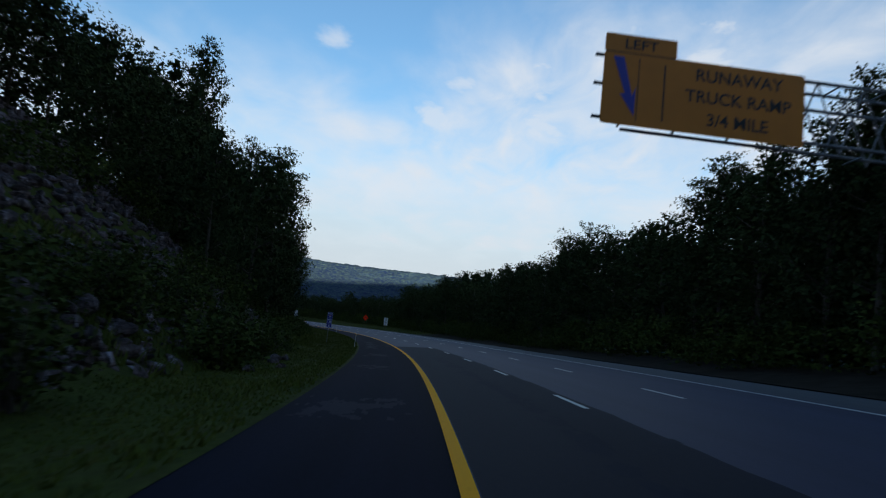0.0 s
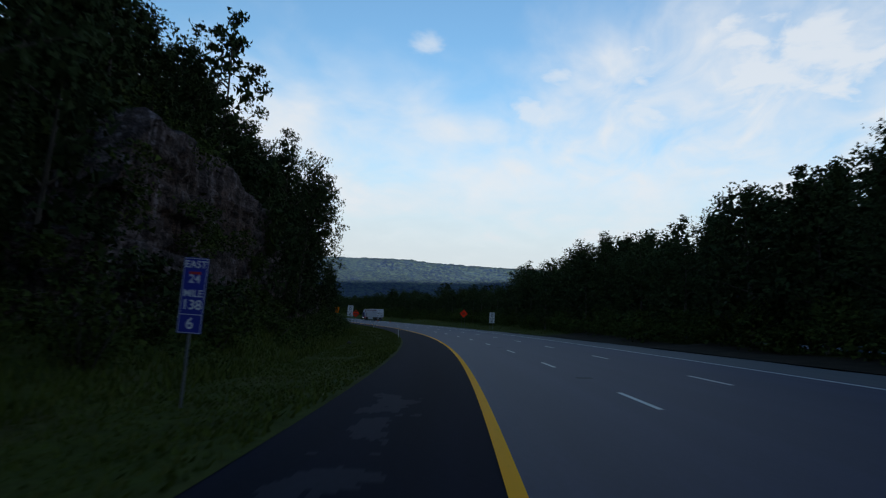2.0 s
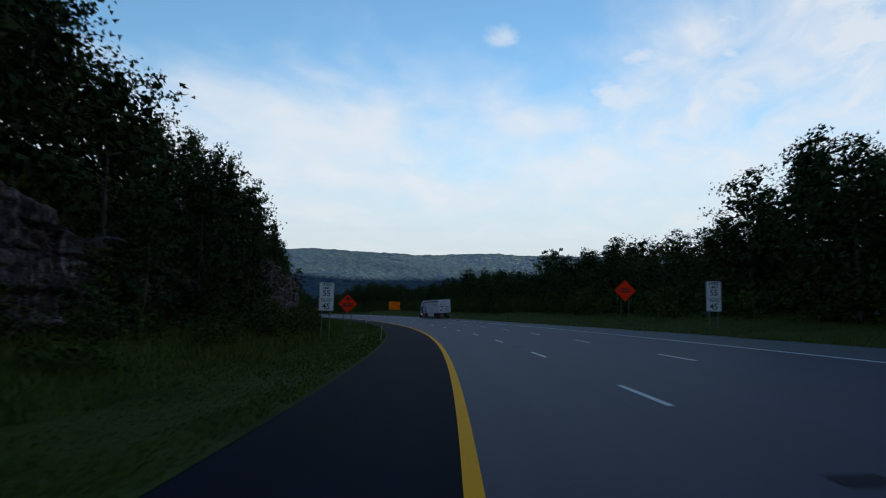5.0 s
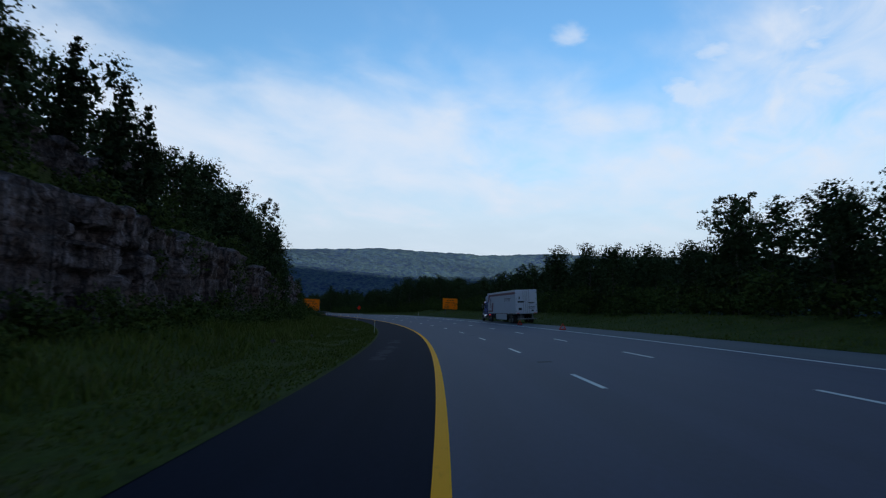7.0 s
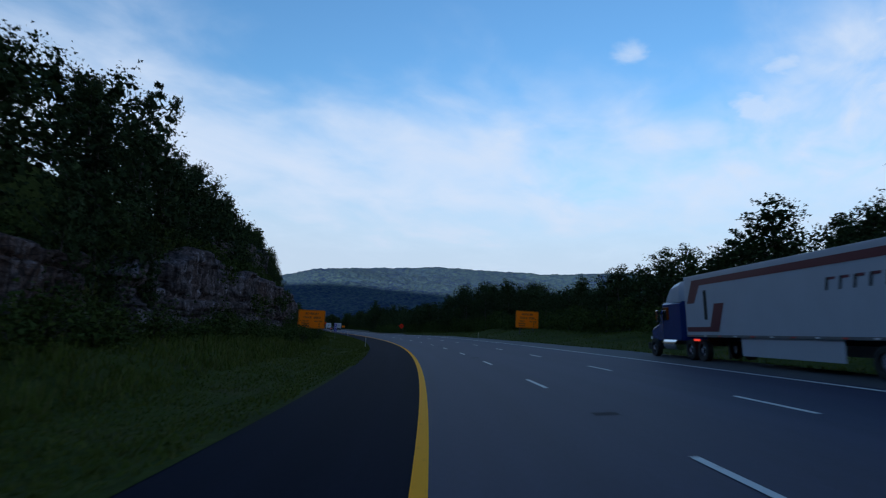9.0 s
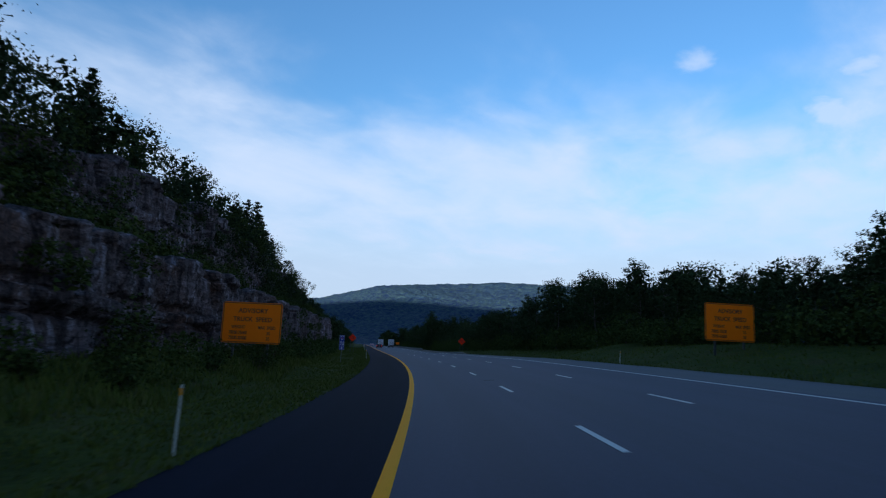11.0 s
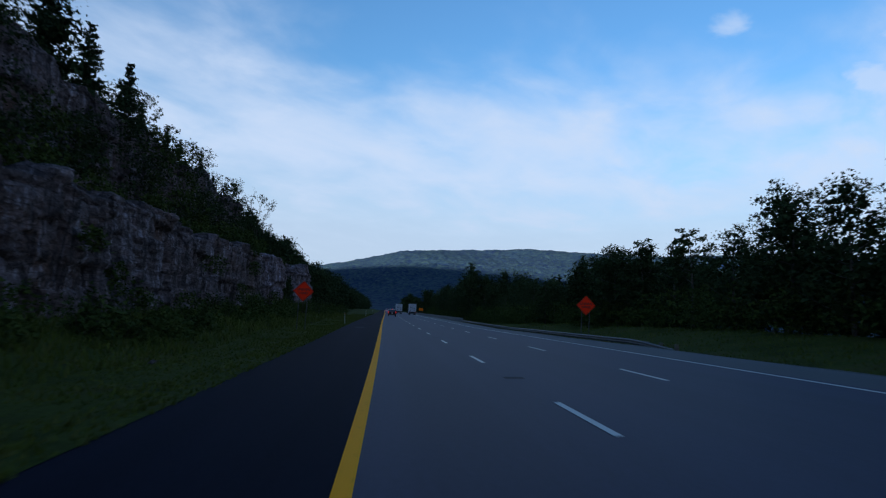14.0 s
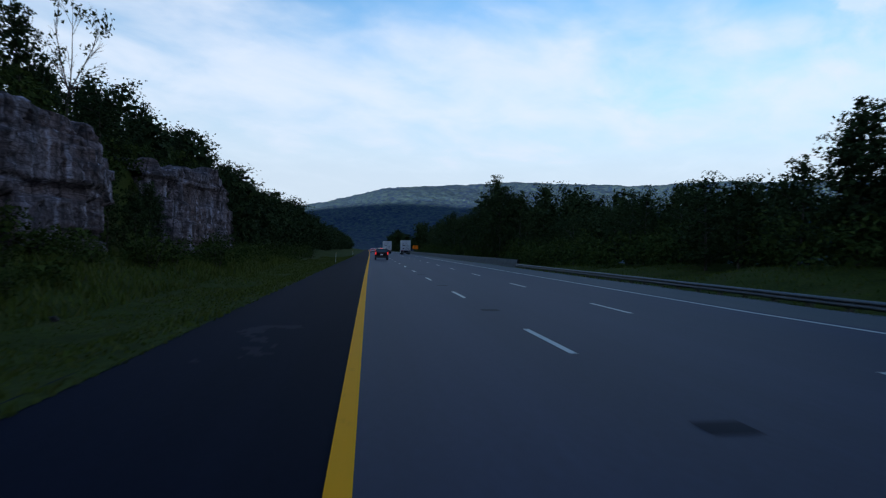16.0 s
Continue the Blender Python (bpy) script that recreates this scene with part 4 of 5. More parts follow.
# trees that stand forward of the rock on the first bend and in its gaps
for s_, o_, h in ((44, -14, 10), (52, -12.5, 13), (58, -15, 16), (64, -12.5, 17), (71, -14, 18), (75.5, -14.5, 8), (82.5, -16.4, 14), (112.5, -15.5, 13), (116.5, -14.6, 17), (121, -13.6, 18), (125, -13.4, 17), (127, -15.6, 13),
                  (178, -14, 8), (184, -13.5, 10), (190, -13.5, 11), (196, -14, 10), (202, -14.5, 8), (296, -16.8, 8), (301, -17.2, 9), (306, -17, 7), (516.5, -16.6, 6.0), (519, -15.8, 5.2), (522.5, -16.2, 5.6), (525.5, -17.2, 5.5)):
    broad(s_, o_, h, spread=0.8)
# verge shrubs below the rock and on the ledge
s = 12.0
while s < 600:
    front = 2.6 if 225 < s < 335 else 0.0
    bush(s + rt.uniform(-1, 1), rt.uniform(-14.2, -10.5 - front), rt.uniform(1.2, 2.5))
    fill_tree("brush", s + rt.uniform(-1.5, 1.5), rt.uniform(-14.0, -10.0 - front), rt.uniform(0.8, 1.8), rt.uniform(2, 3.4), 180, 0.16)
    if s < 545:
        fill_tree("brush", s + rt.uniform(-2, 2), rt.uniform(-20.5, -18.0), rt.uniform(1.2, 3.2), rt.uniform(2.5, 4), 190, 0.205)
    if s % 3 < 1.4:
        bush(s + rt.uniform(-1, 1), rt.uniform(-20.0, -17.8), rt.uniform(1.2, 2.8))
    if 340 < s < 560:
        fill_tree("brush", s, rt.uniform(-22.0, -18.5), rt.uniform(1.6, 3.4), rt.uniform(2.5, 4), 190, 0.205)
    s += 3.8
for k in range(34):
    bush(rt.uniform(10, 46), rt.uniform(-12.5, -7.8), rt.uniform(1.0, 2.6))
for k in range(150):
    s_ = rt.uniform(354, 512)
    low_, top_ = float(np.interp(s_, STEP_S, STEP_Z)), float(np.interp(s_, TOP_S, TOP_Z))
    u_ = rt.uniform(0, 1) ** 1.3
    fill_tree("left" if k % 3 else "brush", s_, -20.6 - 1.5 * u_, rt.uniform(1.2, 4.2), rt.uniform(2.0, 3.8), 250, 0.17, z=low_ + (top_ - low_) * u_)
for k in range(70):
    s_ = rt.uniform(80, 122) if k < 26 else rt.uniform(140, 300) if k < 48 else rt.uniform(305, 512)
    top_ = float(np.interp(s_, STEP_S, STEP_Z))
    fill_tree("brush", s_, float(foot(s_)) + rt.uniform(-0.2, 0.5), rt.uniform(1.0, 2.6), rt.uniform(1.4, 2.8), 210, 0.16, z=1.0 + (top_ - 1.6) * rt.uniform(0, 1) ** 1.6)
for s_, o_, h_ in ((84, -15.0, 5.0), (88, -13.9, 3.4), (92, -13.8, 3.0), (97, -13.6, 2.6)):
    fill_tree("left", s_, o_, h_, 3.4, 420, 0.24)
for k in range(60):
    s_ = rt.uniform(346, 516)
    fill_tree("brush", s_, -rt.uniform(24.6, 27), rt.uniform(1.5, 3.2), rt.uniform(2.5, 4), 230, 0.19)
for name, side, mat, label in (("woodland_right", "right", M_LEAF, "dense dark broadleaf wood beyond the verge"), ("woodland_left", "left", M_LEAF, "dense wood on the slope above the rock"), ("undergrowth", "brush", M_SHRUB, "tangled green undergrowth")):
    V = np.concatenate(WOOD[side])
    tagged(mesh_object(name, V.reshape(-1, 3), np.arange(3 * len(V)).reshape(-1, 3), mat), label, "woodland", kind="stuff")
# single trees that stand out against the sky
for s_, o_, top, kinds in ((66, -22, 28.5, None), (115, -21, 27.5, SPARSE), (162, -18.8, 22.7, SPARSE), (167, -20, 21, SPARSE), (316, -21.5, 20, SPARSE), (270, 33, 16.2, SPARSE), (586, 23.4, 14.2, None), (593, 24.2, 16.0, None), (652, 23, 12.4, None), (509, 30.2, 11.2, None), (504, 30.8, 11.8, None), (498.5, 30.5, 11.6, None), (493, 31, 11.3, None), (488, 31.5, 11.6, None), (151, 27.6, 16.8, None), (436, -27, 25.0, CEDAR), (446, -27, 27.4, CEDAR), (454, -27, 28.6, CEDAR), (464, -27, 27.4, CEDAR), (471, -27, 25.4, CEDAR), (479, -27, 25.0, CEDAR), (484, -27.2, 22.5, CEDAR), (491, -27, 22.0, CEDAR), (496, -27, 21.6, CEDAR), (500, -27.4, 20.6, CEDAR), (505, -27, 21.8, CEDAR), (511, -27, 20.8, CEDAR), (522, -27, 21.6, SPARSE), (517, -22, 16.3, None), (512, -23, 16.5, None)):
    h_ = max(3.0, top - float(earth(s_, o_)))
    if kinds is CEDAR:
        cedar(s_, o_, h_)
    else:
        broad(s_, o_, h_, "tall tree standing clear against the sky", kinds, 1.05 if 486 < s_ < 511 and o_ > 0 else 0.8)
broken = bare_tree(19.0 - float(earth(524, -22.8)), 401)
broken.matrix_basis = pose(*lay(524, -22.8, earth(524, -22.8) - 0.1), 0, 3, 40) @ Matrix.Diagonal((0.78, 0.78, 1, 1))
tagged(broken, "half-dead tree with bare twigs above the rock", "tree", "roadside trees")
for m in (*BROAD, *CEDAR, *SHRUB, *SPARSE, *TALL):
    take_away(m)


# ---- grass ----
def grass(name, s0, s1, o0, o1, n, tall, seed, label):
    rng = np.random.RandomState(seed)
    s, o = rng.uniform(s0, s1, n), rng.uniform(o0, o1, n)
    keep = wave2(s, o, seed, 2.2) + 0.5 * wave2(s, o, seed + 1, 0.7) > -1.15
    s, o = s[keep], o[keep]
    n = len(s)
    base = lay(s, o, earth(s, o) - 0.02)
    h = tall * rng.uniform(0.5, 1.3, n) * (1 + 0.5 * wave2(s, o, seed + 2, 3.0))
    ang = rng.uniform(0, 6.283, n)
    w = np.stack([np.cos(ang), np.sin(ang), np.zeros(n)], 1) * (0.035 + 0.02 * rng.rand(n))[:, None]
    tip = base + np.stack([rng.normal(size=n) * 0.35 * h, rng.normal(size=n) * 0.35 * h, h], 1)
    V = np.stack([base - w, base + w, tip], 1)
    return tagged(mesh_object(name, V.reshape(-1, 3), np.arange(3 * n).reshape(-1, 3), M_GRASS), label, "grass", kind="stuff")


grass("grass_left", 0, 300, -9.5, -3.5, 90000, 0.10, 61, "mown green grass on the verge with taller tufts")
grass("grass_left", 300, 620, -9.5, -3.3, 90000, 0.10, 65, "mown green grass on the verge with taller tufts")
grass("tall_weeds", 20, 560, -15.0, -8.4, 70000, 0.42, 81, "tall rank weeds before the rock")
grass("grass_right", 165, 620, 14.3, 31, 46000, 0.20, 71, "dark grass on the far verge")


# ---- signs ----
def place_at(s, off, z, yaw=0.0):
    p = lay(s, off, z)
    return Matrix.Translation(p) @ pose(0, 0, 0, 0, 0, math.degrees(heading(s)) + yaw)


def text_mesh(name, words, size, at, mat, parent, align="CENTER", face_y=0.0, stretch=1.0, turn=0.0):
    cu = bpy.data.curves.new(name, "FONT")
    cu.body, cu.size, cu.align_x, cu.align_y, cu.extrude, cu.offset = words, size, align, "CENTER", 0.004, size * 0.012
    cu.resolution_u = 3
    tmp = bpy.data.objects.new(name, cu)
    scene.collection.objects.link(tmp)
    me = bpy.data.meshes.new_from_object(tmp.evaluated_get(bpy.context.evaluated_depsgraph_get()))
    bpy.data.objects.remove(tmp)
    me.name = name
    me.materials.clear()
    me.materials.append(mat)
    me.transform(Matrix.Translation((at[0], face_y, at[1])) @ pose(0, 0, 0, 90, turn, 0) @ Matrix.Diagonal((stretch, 1, 1, 1)))
    ob = new(name, me)
    ob.parent = parent
    return ob


def bar(name, x, z, w, h, mat, parent, y=-0.006, depth=0.008, turn=0.0):
    bm = bmesh.new()
    box(bm, (w, depth, h), (0, 0, 0))
    bmesh.ops.transform(bm, matrix=Matrix.Translation((x, y, z)) @ pose(0, 0, 0, 0, turn, 0), verts=bm.verts)
    return part(name, bm, mat, parent)


def plate(name, w, h, mat, parent, z=0.0, x=0.0, corner=0.06, thick=0.012, y=0.0, turn=0.0):
    """A sheet-metal panel with rounded corners, facing -y."""
    bm = bmesh.new()
    pts = []
    for cx, cz, a0 in ((w / 2 - corner, h / 2 - corner, 0), (-w / 2 + corner, h / 2 - corner, 90), (-w / 2 + corner, -h / 2 + corner, 180), (w / 2 - corner, -h / 2 + corner, 270)):
        for k in range(4):
            a = radians(a0 + 30 * k)
            pts.append((cx + corner * math.cos(a), cz + corner * math.sin(a)))
    r = pose(0, 0, 0, 0, turn, 0)
    front = [bm.verts.new(r @ Vector((px, -thick / 2, pz)) + Vector((x, y, z))) for px, pz in pts]
    back = [bm.verts.new(r @ Vector((px, thick / 2, pz)) + Vector((x, y, z))) for px, pz in pts]
    bm.faces.new(front[::-1])
    bm.faces.new(back)
    for i in range(len(pts)):
        j = (i + 1) % len(pts)
        bm.faces.new((front[i], front[j], back[j], back[i]))
    bmesh.ops.recalc_face_normals(bm, faces=bm.faces)
    return part(name, bm, mat, parent)


def frame_line(parent, w, h, mat, t=0.03, inset=0.05, z=0.0, y=-0.011):
    bm = bmesh.new()
    for x_, z_, a, b in ((0, h / 2 - inset, w - 2 * inset, t), (0, -h / 2 + inset, w - 2 * inset, t), (w / 2 - inset, 0, t, h - 2 * inset), (-w / 2 + inset, 0, t, h - 2 * inset)):
        box(bm, (a, 0.006, b), (x_, y, z + z_))
    return part("border", bm, mat, parent)


def post(parent, x, z0, z1, mat, w=0.07, y=0.05, name="post"):
    bm = bmesh.new()
    box(bm, (w, w * 0.7, z1 - z0), (x, y, (z0 + z1) / 2), 0.006)
    return part(name, bm, mat, parent)


def advisory_sign(s, off, zc, yaw, label, size=1.0):
    root = new("advisory_sign")
    z0 = float(earth(s, off))
    root.matrix_basis = place_at(s, off, z0, yaw) @ Matrix.Diagonal((size, size, size, 1))
    c = (zc - z0) / size
    plate("panel", 4.3, 2.95, M_SIGN_YELLOW, root, c, corner=0.18, thick=0.03)
    frame_line(root, 4.3, 2.95, M_BLACK, 0.045, 0.07, c, -0.02)
    for words, size, x, z, k in (("ADVISORY", 0.47, 0.05, 0.86, 0.95), ("TRUCK  SPEED", 0.45, 0.05, 0.24, 0.95), ("WEIGHT", 0.32, -0.95, -0.34, 0.8), ("MAX  SPEED", 0.32, 1.12, -0.34, 0.72), ("70000-75000", 0.34, -0.95, -0.74, 0.72), ("75000-80000", 0.34, -0.95, -1.12, 0.72), ("35", 0.32, 1.25, -0.74, 0.8), ("25", 0.32, 1.25, -1.12, 0.8)):
        text_mesh("lettering", words, size, (x, c + z), M_BLACK, root, face_y=-0.022, stretch=k)
    for x in (-1.25, 1.25):
        post(root, x, -0.3, c + 1.2, M_DARK_STEEL, 0.16, 0.12)
    return tagged(root, label, "road sign", "advisory speed signs")


advisory_sign(373.1, -11.5, 2.82, -3, "wide amber advisory truck speed sign on two steel posts")
advisory_sign(374, 25.1, 4.6, 6, "wide amber advisory truck speed sign before the dark tree line")

advisory_sign(689, 15.3, 2.4, 0, "small amber sign far off beside the road", 0.42)


def diamond_sign(s, off, zc, side, kind, label, yaw=0.0):
    root = new("work_zone_sign")
    z0 = float(earth(s, off))
    root.matrix_basis = place_at(s, off, z0, yaw)
    c = zc - z0
    plate("panel", side, side, M_SIGN_ORANGE, root, c, corner=0.06, thick=0.012, turn=45)
    bm = bmesh.new()
    k = side / 2 - 0.055
    for a, b in (((k, k), (-k, k)), ((-k, k), (-k, -k)), ((-k, -k), (k, -k)), ((k, -k), (k, k))):
        mx, mz, w, h = (a[0] + b[0]) / 2, (a[1] + b[1]) / 2, abs(a[0] - b[0]) + 0.022, abs(a[1] - b[1]) + 0.022
        box(bm, (w, 0.006, h), (mx, -0.010, mz))
    bmesh.ops.transform(bm, matrix=Matrix.Translation((0, 0, c)) @ pose(0, 0, 0, 0, 45, 0), verts=bm.verts)
    part("border", bm, M_BLACK, root)
    if kind == "uneven":
        text_mesh("lettering", "UNEVEN", 0.27, (0, c + 0.13), M_BLACK, root, face_y=-0.012)
        text_mesh("lettering", "LANES", 0.27, (0, c - 0.16), M_BLACK, root, face_y=-0.012)
    elif kind == "flash":
        bm = bmesh.new()
        box(bm, (0.46, 0.008, 0.10), (0, -0.012, c + 0.42))
        box(bm, (0.28, 0.008, 0.08), (0.0, -0.012, c + 0.50))
        box(bm, (0.09, 0.008, 0.12), (0.0, -0.012, c + 0.59))
        for x in (-0.13, 0.11):
            bmesh.ops.create_cone(bm, cap_ends=True, segments=14, radius1=0.065, radius2=0.065, depth=0.008, matrix=Matrix.Translation((x * 1.3, -0.012, c + 0.37)) @ pose(0, 0, 0, 90, 0, 0))
        part("vehicle_symbol", bm, M_BLACK, root)
        for z, w in ((0.0, 0.86), (-0.20, 0.94)):
            for i in range(8):
                bar("letter_bar", -w / 2 + w * (i + 0.5) / 8, c + z, w / 10.5, 0.15, M_BLACK, root, -0.010)
    else:
        for z, w in ((0.14, 0.7), (-0.10, 0.8)):
            bar("letter_bar", 0, c + z, w, 0.12, M_BLACK, root, -0.010)
    for x in (-0.34, 0.34):
        post(root, x, -0.3, c + 0.3, M_DARK_STEEL, 0.06, 0.05)
    return tagged(root, label, "road sign", "orange work signs")


diamond_sign(468.3, -6.64, 2.78, 1.22, "uneven", "orange diamond uneven lanes sign on two thin posts")
diamond_sign(468.3, 17.6, 3.05, 1.22, "uneven", "orange diamond uneven lanes sign beyond the guardrail")
diamond_sign(205.5, -6.95, 2.45, 1.22, "flash", "orange diamond sign with vehicle symbol on two thin posts")
diamond_sign(202, 17.0, 4.2, 1.35, "bars", "orange diamond work sign on the far verge")


def speed_sign(s, off, zc, label):
    root = new("speed_limit_sign")
    z0 = float(earth(s, off))
    root.matrix_basis = place_at(s, off, z0)
    c = zc - z0
    plate("panel", 1.22, 2.35, M_SIGN_WHITE, root, c, corner=0.08, thick=0.012)
    frame_line(root, 1.22, 1.35, M_BLACK, 0.02, 0.035, c + 0.49)
    frame_line(root, 1.22, 0.98, M_BLACK, 0.02, 0.035, c - 0.67)
    for words, size, z in (("SPEED", 0.30, 0.98), ("LIMIT", 0.30, 0.70), ("55", 0.66, 0.26), ("TRUCKS", 0.24, -0.36), ("45", 0.66, -0.82)):
        text_mesh("lettering", words, size, (0, c + z), M_BLACK, root, face_y=-0.012)
    for x in (-0.33, 0.33):
        post(root, x, -0.3, c + 1.0, M_STEEL, 0.07, 0.05)
    return tagged(root, label, "road sign", "speed limit signs")


speed_sign(202, -8.5, 2.95, "white speed limit sign with a lower truck limit")
speed_sign(196.5, 22.0, 3.7, "white speed limit sign before the tree line")


def mile_sign(s, off, z_low, lower, label):
    root = new("mile_marker_sign")
    z0 = float(earth(s, off))
    root.matrix_basis = place_at(s, off, z0)
    c = z_low - z0 + 0.86
    plate("panel", 0.56, 1.72, M_SIGN_BLUE, root, c, corner=0.03)
    frame_line(root, 0.56, 1.72, M_SIGN_WHITE, 0.012, 0.02, c)
    text_mesh("lettering", "EAST", 0.225, (0, c + 0.70), M_SIGN_WHITE, root, face_y=-0.012)
    bm = bmesh.new()
    pts = [(-0.17, 0.13), (-0.10, 0.17), (0, 0.145), (0.10, 0.17), (0.17, 0.13), (0.19, 0.0), (0.12, -0.13), (0, -0.19), (-0.12, -0.13), (-0.19, 0.0)]
    f = bm.faces.new([bm.verts.new((x, -0.009, c + 0.40 + z)) for x, z in pts])
    g = bmesh.ops.extrude_face_region(bm, geom=[f])
    bmesh.ops.translate(bm, verts=[v for v in g["geom"] if isinstance(v, bmesh.types.BMVert)], vec=(0, -0.003, 0))
    bmesh.ops.recalc_face_normals(bm, faces=bm.faces)
    shield = part("shield", bm, M_SIGN_BLUE, root, "blue route shield with a dull red head")
    bar("shield_head", 0, c + 0.51, 0.27, 0.06, M_SIGN_RED, shield, -0.014, 0.004)
    text_mesh("lettering", "24", 0.27, (0, c + 0.37), M_SIGN_WHITE, root, face_y=-0.014)
    for words, size, z in (("MILE", 0.225, 0.04), ("138", 0.31, -0.22), (lower, 0.36, -0.64)):
        text_mesh("lettering", words, size, (0, c + z), M_SIGN_WHITE, root, face_y=-0.012)
    bar("rule", 0, c - 0.43, 0.50, 0.015, M_SIGN_WHITE, root, -0.009)
    post(root, 0, -0.3, c + 0.8, M_STEEL, 0.06, 0.045)
    return tagged(root, label, "road sign", "blue mile markers")


mile_sign(73.7, -6.7, 1.0, "6", "tall narrow blue mile marker sign below the rock")
mile_sign(402.7, -6.7, 0.82, "8", "tall narrow blue mile marker sign before the rock cut")


def overhead_sign():
    root = new("overhead_sign")
    s0 = 18.8
    root.matrix_basis = place_at(s0, 0, 0)
    x0, x1, zb, zt = 4.25, 10.75, 8.65, 11.0
    xm, w, h = (x0 + x1) / 2, x1 - x0, zt - zb
    panel = plate("panel", w, h, M_SIGN_BACKLIT, root, (zb + zt) / 2, xm, 0.10, 0.04)
    plate("tab_panel", 2.3, 0.60, M_SIGN_BACKLIT, root, zt + 0.302, x0 + 1.15, 0.06, 0.04)
    text_mesh("lettering", "LEFT", 0.46, (x0 + 1.15, zt + 0.28), M_BLACK, root, face_y=-0.028, stretch=1.15)
    for words, z in (("RUNAWAY", 0.72), ("TRUCK RAMP", 0.02), ("3/4 MILE", -0.70)):
        text_mesh("lettering", words, 0.56, (x0 + 4.35, (zb + zt) / 2 + z), M_BLACK, root, face_y=-0.028)
    bm = bmesh.new()
    q = [(0.28, 2.2), (0.62, 2.2), (0.95, 0.95), (1.05, 1.25), (1.05, 0.30), (0.55, 1.0), (0.72, 1.0)]
    f = bm.faces.new([bm.verts.new((x0 + x, -0.024, zb + z)) for x, z in q])
    g = bmesh.ops.extrude_face_region(bm, geom=[f])
    bmesh.ops.translate(bm, verts=[v for v in g["geom"] if isinstance(v, bmesh.types.BMVert)], vec=(0, -0.008, 0))
    bmesh.ops.recalc_face_normals(bm, faces=bm.faces)
    part("arrow", bm, M_SIGN_BLUE, root, "dark blue slanting arrow")
    bar("rule", x0 + 1.12, (zb + zt) / 2, 0.03, h - 0.3, M_BLACK, root, -0.024)
    bar("rule", x0 + 1.95, (zb + zt) / 2, 0.05, h - 0.5, M_BLACK, root, -0.024)
    bar("rule", x0 + 1.15, zt, 2.2, 0.03, M_BLACK, root, -0.024)
    for z in (zb + 0.25, zb + 1.35, zt - 0.05):
        bm = bmesh.new()
        tube(bm, [(x0 - 0.22, 0.22, z), (18.4, 0.22, z)], [0.06, 0.06], 8)
        part("chord", bm, M_STEEL, root)
    for z in (zb + 0.25, zt - 0.05):
        bm = bmesh.new()
        tube(bm, [(x0 + 1, 1.1, z), (18.4, 1.1, z)], [0.06, 0.06], 8)
        part("chord", bm, M_STEEL, root)
    n = 11
    for i in range(n):
        xa, xb = x1 - 1.0 + 8.6 * i / n, x1 - 1.0 + 8.6 * (i + 1) / n
        a, b = (zb + 0.02, zt - 0.05) if i % 2 else (zt - 0.05, zb + 0.02)
        for p, q_ in (((xa, 0.22, a), (xb, 0.22, b)), ((xa, 1.1, a), (xb, 1.1, b)), ((xb, 0.22, a), (xb, 1.1, a))):
            bm = bmesh.new()
            tube(bm, [p, q_], [0.03, 0.03], 5)
            part("brace", bm, M_STEEL, root)
    for i in range(4):
        bm = bmesh.new()
        box(bm, (0.06, 0.08, h + 0.1), (x0 + 0.6 + 1.75 * i, 0.09, (zb + zt) / 2))
        part("hanger", bm, M_STEEL, root)
    bm = bmesh.new()
    tube(bm, [(18.0, 0.66, float(earth(s0, 18.0)) - 0.4), (18.0, 0.66, zt + 0.6)], [0.28, 0.20], 14)
    part("column", bm, M_STEEL, root)
    return tagged(root, "amber overhead truck ramp sign on a steel truss arm", "overhead sign")


overhead_sign()


# ---- guardrail, barrier, delineators ----
def guardrail(s0, s1, off):
    root = tagged(new("guardrail"), "weathered steel w-beam guardrail on wooden posts", "guardrail", kind="")
    prof = [(0.0, 0.46), (-0.05, 0.50), (-0.075, 0.54), (-0.05, 0.58), (0.0, 0.61), (-0.05, 0.64), (-0.075, 0.68), (-0.05, 0.72), (0.0, 0.76), (0.006, 0.76), (-0.04, 0.715), (-0.06, 0.68), (-0.04, 0.645), (0.008, 0.61), (-0.04, 0.575), (-0.06, 0.54), (-0.04, 0.505), (0.006, 0.46)]
    step = 3.81
    n = int((s1 - s0) / step)
    for i in range(n):
        a, b = s0 + i * step, s0 + (i + 1) * step + 0.25
        V, m = [], len(prof)
        for s_ in (a, (a + b) / 2, b):
            for x, z in prof:
                drop = 0.30 * (1 - min(1, (s_ - s0) / 5.0))
                V.append(lay(s_, off + x, float(earth(s_, off)) + z - drop + (0.004 if i % 2 else 0)))
        F = [(r * m + k, r * m + (k + 1) % m, (r + 1) * m + (k + 1) % m, (r + 1) * m + k) for r in range(2) for k in range(m)]
        mesh_object("rail", V, F, M_RAIL, root)
        for s_ in (a, a + step / 2):
            p = lay(s_, off + 0.16, float(earth(s_, off + 0.16)))
            bm = bmesh.new()
            box(bm, (0.16, 0.20, 1.1), (0, 0, 0.17), 0.01)
            ob = part("post", bm, M_WOOD_POST, root)
            ob.matrix_basis = pose(*p, 0, 0, math.degrees(heading(s_)))
    return root


guardrail(446.3, 538.5, 15.3)
prof = np.array([(0.0, 0.0), (0.05, 0.08), (0.20, 0.33), (0.26, 0.81), (0.42, 0.81), (0.46, 0.0)])
bs = np.arange(538, 800, 3.0)
